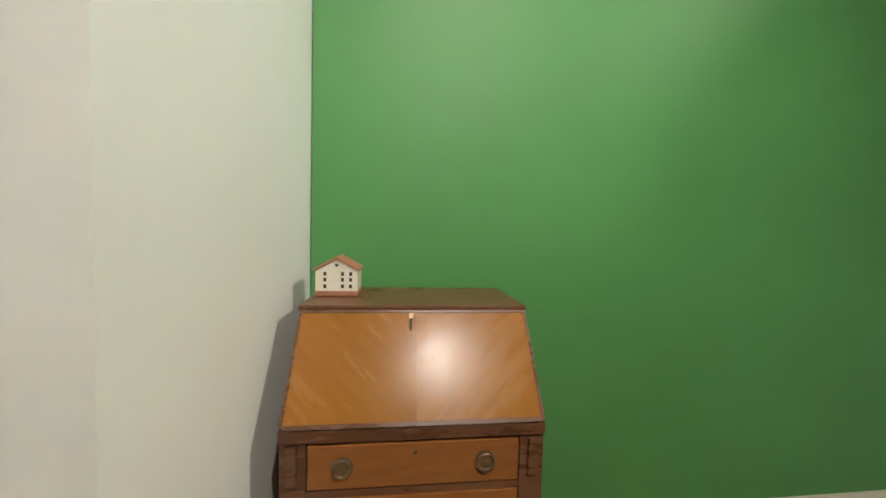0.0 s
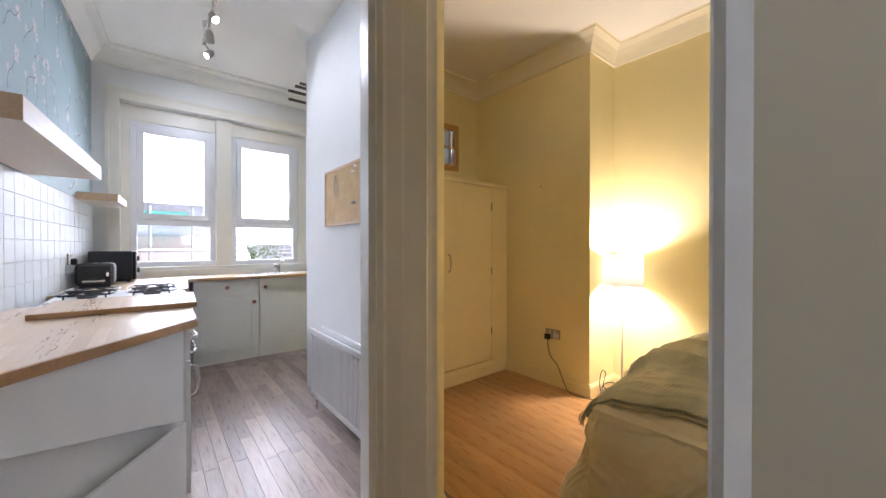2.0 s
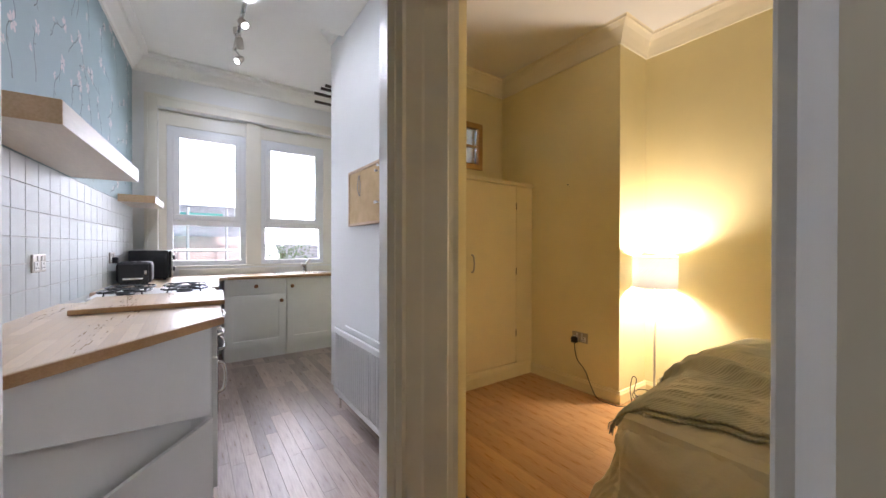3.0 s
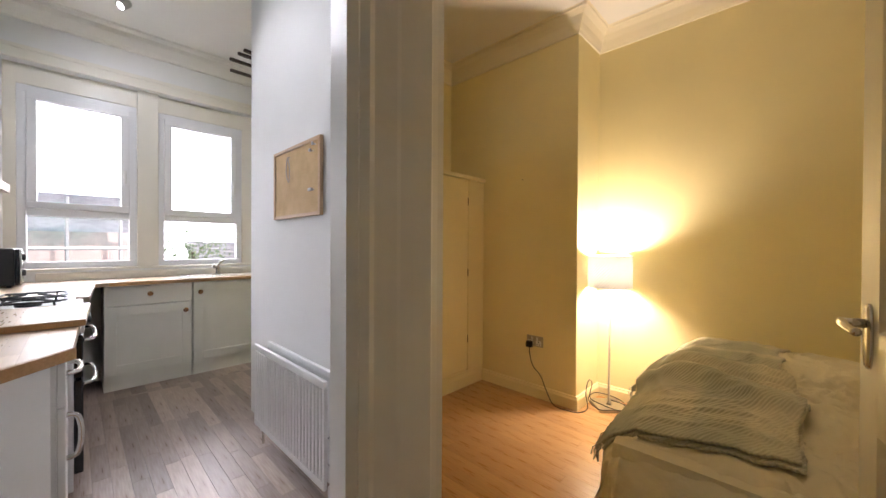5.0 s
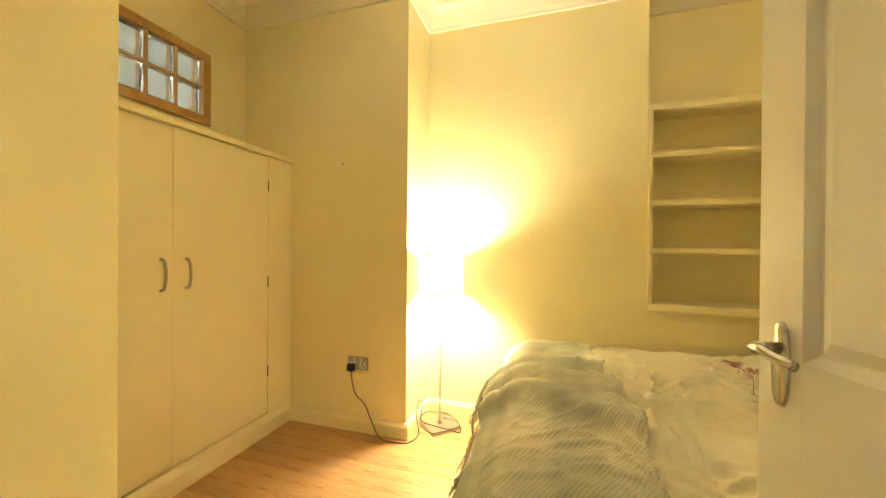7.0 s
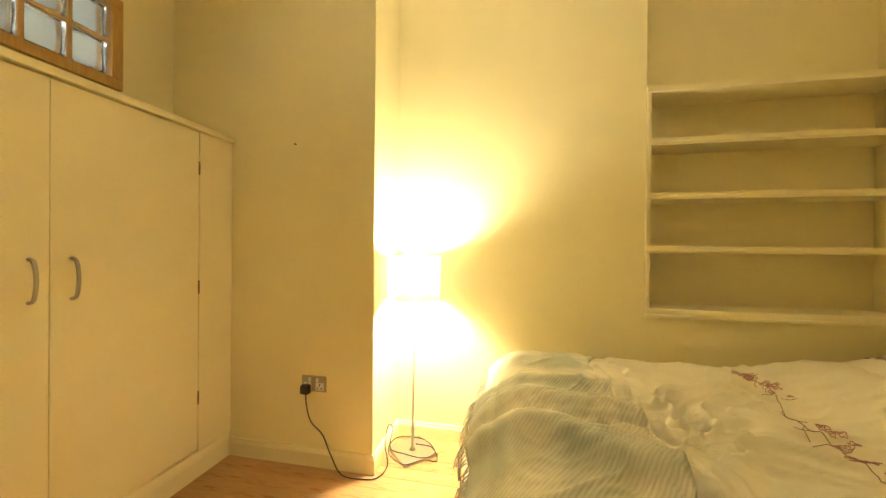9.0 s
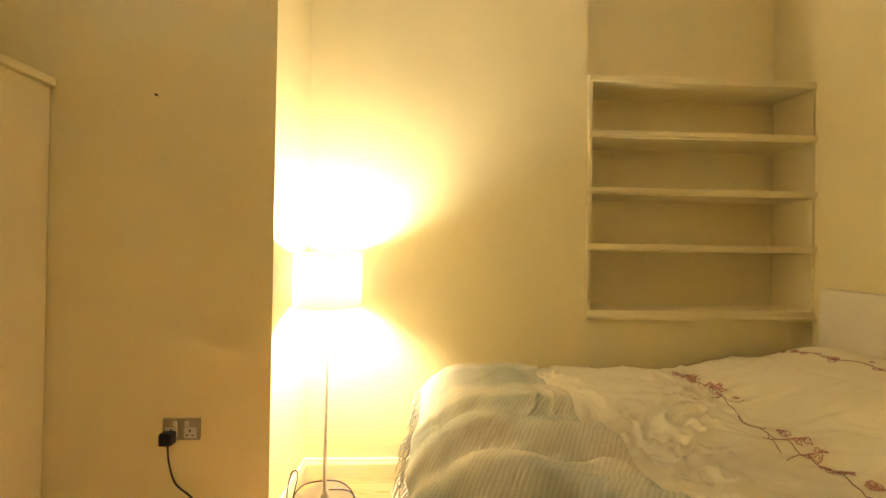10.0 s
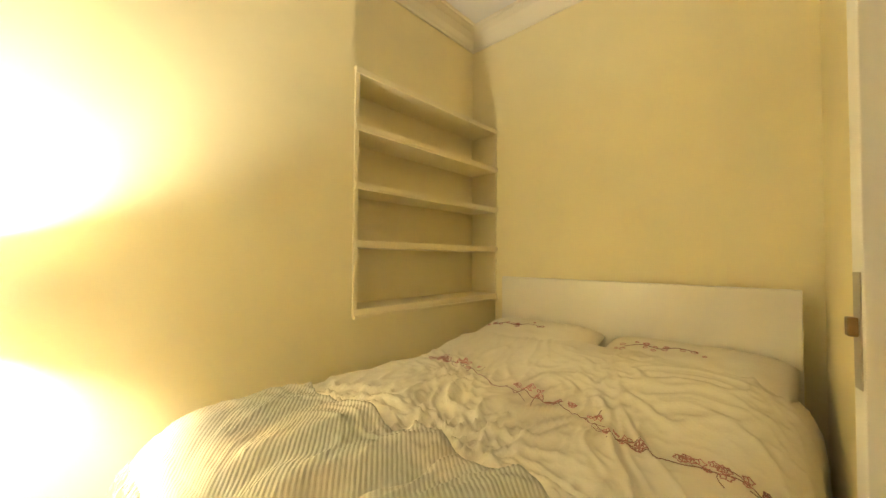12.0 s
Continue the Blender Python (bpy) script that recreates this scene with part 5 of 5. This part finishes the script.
for x in (UX0 + 0.02, UX1 - 0.02):
    for y in (0.82, UYB - 0.02):
        part("leg", lathe(bmesh.new(), [(0.014, 0), (0.018, 0.03), (0.014, 0.06)], (x, y, 0), 12), M_MAHOG, bu)

# ceramic house
ho = thing("ceramic_house", (0.06, 1.07, 1.093), "small white ceramic house with terracotta roof and base", "ornament")
HX0, HX1, HY0, HY1, HZ = 0.010, 0.108, 1.030, 1.115, 1.0935
part("base", B(HX0 - 0.002, HX1 + 0.002, HY0 - 0.002, HY1 + 0.002, HZ, HZ + 0.013, bevel=0.003), M_TERRA, ho)
bm = bmesh.new()
g = [(HX0, HZ + 0.013), (HX1, HZ + 0.013), (HX1, HZ + 0.062), ((HX0 + HX1) / 2, HZ + 0.089), (HX0, HZ + 0.062)]
a = [bm.verts.new((x, HY0, z)) for x, z in g]
b = [bm.verts.new((x, HY1, z)) for x, z in g]
bm.faces.new(a), bm.faces.new(b[::-1])
for i in range(5):
    bm.faces.new((a[i], a[(i + 1) % 5], b[(i + 1) % 5], b[i]))
bmesh.ops.recalc_face_normals(bm, faces=bm.faces)
part("body", bm, M_HOUSE, ho)
for s in (-1, 1):
    bm = bmesh.new()
    xm = (HX0 + HX1) / 2
    xo = xm + s * (0.049 + 0.004)
    q = [(xm, HZ + 0.0895), (xo, HZ + 0.0605), (xo, HZ + 0.0665), (xm, HZ + 0.0965)]
    a = [bm.verts.new((x, HY0 - 0.004, z)) for x, z in q]
    b = [bm.verts.new((x, HY1 + 0.004, z)) for x, z in q]
    bm.faces.new(a), bm.faces.new(b[::-1])
    for i in range(4):
        bm.faces.new((a[i], a[(i + 1) % 4], b[(i + 1) % 4], b[i]))
    bmesh.ops.recalc_face_normals(bm, faces=bm.faces)
    part("roof_slope", bm, M_TERRA, ho)
# dark slabs paint the shade of the house's window openings
for x in (0.032, 0.073, 0.092):
    for z in (0.020, 0.036, 0.050):
        part("window", B(x - 0.0033, x + 0.0033, HY0 - 0.0008, HY0 + 0.004, HZ + z, HZ + z + 0.0085), M_HOLESHADE, ho)
for y in (1.05, 1.072, 1.094):
    for z in (0.026, 0.046):
        part("window", B(HX0 - 0.0008, HX0 + 0.004, y - 0.0033, y + 0.0033, HZ + z, HZ + z + 0.0085), M_HOLESHADE, ho)
# flat dark heart, shade in colour for an opening that is not cut
bm = bmesh.new()
vs = [bm.verts.new((xm + dx, HY0 - 0.0009, HZ + 0.076 + dz)) for dx, dz in ((0, -0.006), (0.005, 0), (0.004, 0.003), (0.0015, 0.003), (0, 0.001), (-0.0015, 0.003), (-0.004, 0.003), (-0.005, 0))]
bm.faces.new(vs)
part("heart_opening", bm, M_HOLESHADE, ho)

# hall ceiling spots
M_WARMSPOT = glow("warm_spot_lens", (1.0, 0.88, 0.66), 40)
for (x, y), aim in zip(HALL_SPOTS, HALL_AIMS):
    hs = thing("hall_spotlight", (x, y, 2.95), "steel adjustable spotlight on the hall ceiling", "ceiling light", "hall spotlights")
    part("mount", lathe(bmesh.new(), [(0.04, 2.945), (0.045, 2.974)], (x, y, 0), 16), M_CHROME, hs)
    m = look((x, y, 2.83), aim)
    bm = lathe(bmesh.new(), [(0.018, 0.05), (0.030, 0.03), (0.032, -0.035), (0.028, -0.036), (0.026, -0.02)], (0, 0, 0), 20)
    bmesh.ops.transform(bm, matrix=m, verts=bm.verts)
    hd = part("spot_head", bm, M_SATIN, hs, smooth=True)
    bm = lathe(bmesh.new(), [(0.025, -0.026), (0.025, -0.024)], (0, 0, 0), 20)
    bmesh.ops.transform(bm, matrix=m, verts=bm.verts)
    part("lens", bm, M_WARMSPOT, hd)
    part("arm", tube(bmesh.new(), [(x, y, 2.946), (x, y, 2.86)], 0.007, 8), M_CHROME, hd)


# ---- embroidery on the duvet ----
rnd = random.Random(11)
STEM = [(0.153, 3.08), (0.17, 2.84), (0.08, 2.60), (0.10, 2.45), (0.10, 2.30), (0.05, 2.14), (0.045, 2.02), (0.10, 1.91), (0.11, 1.80), (0.06, 1.73)]


def on_bed(x, y, lift=0.003):
    return bed_surface(x, y, lift)


stem = [on_bed(p.x, p.y) for p in curve_pts([(x, y, 0) for x, y in STEM], 14)]
part("embroidered_stem", tube(bmesh.new(), stem, 0.0015, 5), M_BROWNTHREAD, duvet, "brown stitched branch")
for i in range(26):
    k = rnd.randrange(4, len(stem) - 4)
    p, a = stem[k], rnd.uniform(0, 6.28)
    l = rnd.uniform(0.04, 0.10)
    run = [on_bed(p.x + math.cos(a + 0.5 * u) * l * u, p.y + math.sin(a + 0.5 * u) * l * u) for u in (0, 0.35, 0.7, 1.0)]
    part("embroidered_twig", tube(bmesh.new(), run, 0.0012, 4), M_BROWNTHREAD, duvet)
for cx, cy, rx, ry in ((0.19, 2.84, 0.045, 0.07), (0.13, 2.46, 0.04, 0.09), (0.12, 2.30, 0.035, 0.10), (0.06, 2.10, 0.02, 0.07), (0.12, 1.91, 0.035, 0.06), (0.12, 1.80, 0.03, 0.09), (0.16, 3.0, 0.02, 0.06)):
    for j in range(9):
        ang, rr = rnd.uniform(0, 6.28), math.sqrt(rnd.random())
        px, py = cx + math.cos(ang) * rr * rx, cy + math.sin(ang) * rr * ry
        bm = bmesh.new()
        r0 = rnd.uniform(0.008, 0.017)
        th = rnd.uniform(0, 6.28)
        ring = [on_bed(px + r0 * math.cos(t_) * (1 + 0.25 * math.cos(5 * t_ + th)), py + r0 * math.sin(t_) * (1 + 0.25 * math.cos(5 * t_ + th)), 0.0035) for t_ in [2 * math.pi * k / 15 for k in range(16)]]
        tube(bm, ring, 0.0016, 4)
        tube(bm, [on_bed(px - r0 * 0.6, py, 0.0035), on_bed(px, py, 0.004), on_bed(px + r0 * 0.6, py + r0 * 0.3, 0.0035)], 0.0018, 4)
        part("embroidered_flower", bm, M_PINKTHREAD, duvet)

# ---- wallpaper ----
M_PAPER = material("blue_grey_wallpaper", (0.30, 0.40, 0.42), 0.6, grain=0.07, scale=5, bump=0.05, bump_scale=30)
M_PETAL = material("pale_pink_print", (0.62, 0.56, 0.55), 0.6, grain=0.10, scale=30)
M_VINE = material("dark_grey_print", (0.10, 0.11, 0.11), 0.6, grain=0.2, scale=30)
M_LEAF = material("grey_green_print", (0.22, 0.28, 0.27), 0.6, grain=0.2, scale=30)
TILE_TOP = 1.64
paper = setting("wallpaper", skew(B(-4.945, -1.17, 0.0005, 0.003, TILE_TOP + 0.002, 3.05)), M_PAPER, "blue-grey floral wallpaper with pale blossoms")
rnd = random.Random(21)
petals, vines, leaves = bmesh.new(), bmesh.new(), bmesh.new()


def flat(bm, pts, y):
    bm.faces.new([bm.verts.new((x, y, z)) for x, z in pts])


def blossom(x, z, r, y):
    for k in range(6):
        a = k * 1.047 + rnd.uniform(-0.3, 0.3)
        rr = r * rnd.uniform(0.7, 1.1)
        c, s = math.cos(a), math.sin(a)
        flat(petals, [(x + c * u * rr - s * w * rr, z + s * u * rr * 1.2 + c * w * rr) for u, w in ((0.1, 0), (0.5, 0.28), (0.95, 0.2), (1.05, 0), (0.95, -0.2), (0.5, -0.28))], y + 0.00002 * k)


for i in range(15):
    x = -4.85 + i * 0.245 + rnd.uniform(-0.05, 0.05)
    z = 1.66 + rnd.uniform(0, 0.2)
    while z < 3.02:
        a = rnd.uniform(0.6, 2.5)
        run, cx, cz = [], x, z
        for k in range(9):
            run.append((cx, cz))
            a += rnd.uniform(-0.55, 0.55)
            cx, cz = cx + 0.035 * math.cos(a), min(3.03, cz + 0.035 * abs(math.sin(a)))
        for (x0, z0), (x1, z1) in zip(run, run[1:]):
            d = math.hypot(x1 - x0, z1 - z0) or 1
            nx, nz = -(z1 - z0) / d * 0.0026, (x1 - x0) / d * 0.0026
            flat(vines, [(x0 + nx, z0 + nz), (x0 - nx, z0 - nz), (x1 - nx, z1 - nz), (x1 + nx, z1 + nz)], 0.0037)
        for px, pz in run[1::2]:
            b = rnd.uniform(0, 6.28)
            flat(leaves, [(px, pz), (px + 0.018 * math.cos(b + 0.4), pz + 0.018 * math.sin(b + 0.4)), (px + 0.034 * math.cos(b), pz + 0.034 * math.sin(b)), (px + 0.018 * math.cos(b - 0.4), pz + 0.018 * math.sin(b - 0.4))], 0.0040)
        blossom(run[-1][0], run[-1][1], rnd.uniform(0.022, 0.045), 0.0046)
        blossom(run[4][0] + 0.04, run[4][1], rnd.uniform(0.012, 0.025), 0.0043)
        x, z = x + rnd.uniform(-0.06, 0.06), z + rnd.uniform(0.24, 0.36)
for nm, bm, mt in (("printed_branches", vines, M_VINE), ("printed_leaves", leaves, M_LEAF), ("printed_blossoms", petals, M_PETAL)):
    for v in bm.verts:
        v.co.x = max(-4.94, min(-1.175, v.co.x))
    tagged(part(nm, skew(bm), mt, paper), kind="stuff")

# ---- wall tiles ----
TW, TH = 0.140, 0.1215
backing = setting("tile_bed", skew(B(-4.945, -1.17, 0.0005, 0.004, 0.917, TILE_TOP)), M_GROUT, "pale grout behind white wall tiles")
bm = B(-TW / 2 + 0.0018, TW / 2 - 0.0018, 0.0, 0.007, -TH / 2 + 0.0018, TH / 2 - 0.0018, bevel=0.0022)
tile_mesh = bpy.data.meshes.new("tile")
bm.to_mesh(tile_mesh)
bm.free()
tile_mesh.materials.append(M_TILE)
turn = -math.degrees(math.atan(SK))
rnd = random.Random(3)
ncol = int((4.93 - 1.30) / TW)
for c in range(ncol):
    for r in range(6):
        x, z = -4.93 + TW * (c + 0.5), TILE_TOP - TH * (r + 0.5) - 0.002
        if z - TH / 2 < 0.905:
            continue
        o = new("tile", tile_mesh)
        o.matrix_basis = pose(x, south(x) + 0.003, z, rnd.uniform(-0.35, 0.35), 0, turn + rnd.uniform(-0.35, 0.35))
        o.parent = backing

# ---- floor planks ----
def plank_floor(floor, name, x0, x1, y0, y1, w, lengths, mat, seed, gap=0.0006):
    """Planks laid along x, each an object on one of a few shared meshes."""
    rnd = random.Random(seed)
    meshes = {}
    y = y0
    while y < y1 - 0.001:
        wy = min(w, y1 - y)
        x = x0 - rnd.random() * lengths[0]
        while x < x1:
            L = rnd.choice(lengths)
            a, b = max(x, x0), min(x + L, x1)
            x += L
            if b - a < 0.02:
                continue
            key = (round(b - a, 3), round(wy, 3))
            if key not in meshes:
                bm = B(0, b - a - gap, 0, wy - gap, -0.006, 0.0)
                for v in bm.verts:
                    if v.co.z > -0.001:
                        v.co.x += 0.0004 if v.co.x < 0.001 else -0.0004
                        v.co.y += 0.0004 if v.co.y < 0.001 else -0.0004
                me = bpy.data.meshes.new(name)
                bm.to_mesh(me)
                bm.free()
                me.materials.append(mat)
                meshes[key] = me
            o = new(name, meshes[key])
            o.matrix_basis = Matrix.Translation((a, y, 0))
            o.parent = floor
        y += w


plank_floor(bpy.data.objects["floor_bedroom_base"], "plank", -2.93, 1.10, 1.275, 3.555, 0.095, (0.62, 0.85, 1.1), M_LAM, 4)
plank_floor(bpy.data.objects["floor_bedroom_base"], "plank", -1.37, -0.19, 0.705, 1.275, 0.095, (0.62, 0.85, 1.1), M_LAM, 14)
plank_floor(bpy.data.objects["floor_kitchen_base"], "plank", -4.30, -1.10, -0.60, 0.696, 0.072, (0.45, 0.6, 0.8), M_KFLOOR, 8)
plank_floor(bpy.data.objects["floor_kitchen_base"], "plank", -4.30, -1.40, 0.696, 1.20, 0.072, (0.45, 0.6, 0.8), M_KFLOOR, 18)
plank_floor(bpy.data.objects["floor_kitchen_base"], "plank", -4.95, -4.30, -0.60, 2.10, 0.10, (0.65,), M_KFLOOR, 9)
plank_floor(bpy.data.objects["floor_kitchen_base"], "plank", -4.30, -3.36, 1.20, 2.10, 0.072, (0.45, 0.6, 0.8), M_KFLOOR, 10)

# ---- outside the kitchen window ----
far = thing("far_house", (-30, 4, -3.2), "low brick house with slate roof and pale scaffolding", "house")
part("wall", B(-34, -28, -14, 3.5, -3.2, 1.9), M_BRICK, far)
bm = bmesh.new()
vs = [bm.verts.new(v) for v in ((-28, -14.5, 1.9), (-28, 4, 1.9), (-31, 4, 4.2), (-31, -14.5, 4.2), (-34, -14.5, 1.9), (-34, 4, 1.9))]
bm.faces.new((vs[0], vs[1], vs[2], vs[3])), bm.faces.new((vs[3], vs[2], vs[5], vs[4]))
bmesh.ops.solidify(bm, geom=bm.faces[:], thickness=0.15)
part("roof", bm, M_SLATE, far)
M_STEEL = material("pale_scaffold_tube", (0.5, 0.52, 0.52), 0.5, 0.3, grain=0.1)
M_TEAL = material("teal_netting", (0.10, 0.42, 0.36), 0.7, grain=0.2)
scf = thing("scaffolding", (-26, 2, -3.2), "pale scaffolding tubes with a teal net", "scaffolding")
for y in (-8, -6, -4, -2, 0, 2):
    part("upright", tube(bmesh.new(), [(-26.5, y, -3.2), (-26.5, y, 3.6)], 0.08, 6), M_STEEL, scf)
for z in (-0.6, 1.0, 2.6):
    part("ledger", tube(bmesh.new(), [(-26.4, -9, z), (-26.4, 3, z)], 0.08, 6), M_STEEL, scf)
part("net", B(-26.7, -26.6, -7.8, 1.8, 2.6, 3.3), M_TEAL, scf)
sh_ = thing("shed", (-20, 9, -3.2), "low outbuilding with a grey slate roof", "outbuilding")
part("wall", B(-22, -19, 4.2, 16, -3.2, -0.2), M_BRICK, sh_)
bm = bmesh.new()
vs = [bm.verts.new(v) for v in ((-18.8, 4, -0.3), (-18.8, 16.2, -0.3), (-22, 16.2, 1.4), (-22, 4, 1.4))]
bm.faces.new(vs)
bmesh.ops.solidify(bm, geom=bm.faces[:], thickness=0.12)
part("roof", bm, M_SLATE, sh_)
for i in range(9):
    part("slate_course", B(-0.05, 0.05, 4, 16.2, -0.02, 0.05, m=pose(-18.9 - 0.34 * i, 0, -0.21 + 0.18 * i, 0, 0, 0)), M_SLATE, sh_)
M_LEAVES = material("bush_leaves", (0.10, 0.17, 0.07), 0.7, alt=(0.20, 0.28, 0.14), scale=12)
M_BARK = material("bark", (0.10, 0.07, 0.05), 0.9, grain=0.3)
bush = thing("bush", (-15, 3.0, -3.2), "leafy green bush above the outbuilding roof", "bush")
part("trunk", tube(bmesh.new(), [(-15, 3.0, -3.2), (-15.05, 3.0, -1.8), (-15, 3.05, 1.0)], 0.09, 8), M_BARK, bush)
rnd = random.Random(6)
bm = bmesh.new()
for i in range(900):
    u = Vector((rnd.gauss(0, 1), rnd.gauss(0, 1), rnd.gauss(0, 1))).normalized() * rnd.random() ** 0.4
    c = Vector((-15, 3.0, 0.85)) + Vector((u.x * 0.9, u.y * 1.15, u.z * 0.95))
    q = Matrix.Rotation(rnd.uniform(0, 6.28), 4, Vector((rnd.gauss(0, 1), rnd.gauss(0, 1), rnd.gauss(0, 1))).normalized())
    bm.faces.new([bm.verts.new(c + q @ Vector(v)) for v in ((0, 0, 0), (0.05, 0.03, 0), (0.13, 0, 0.02), (0.05, -0.03, 0))])
tagged(part("leaves", bm, M_LEAVES, bush), kind="stuff")
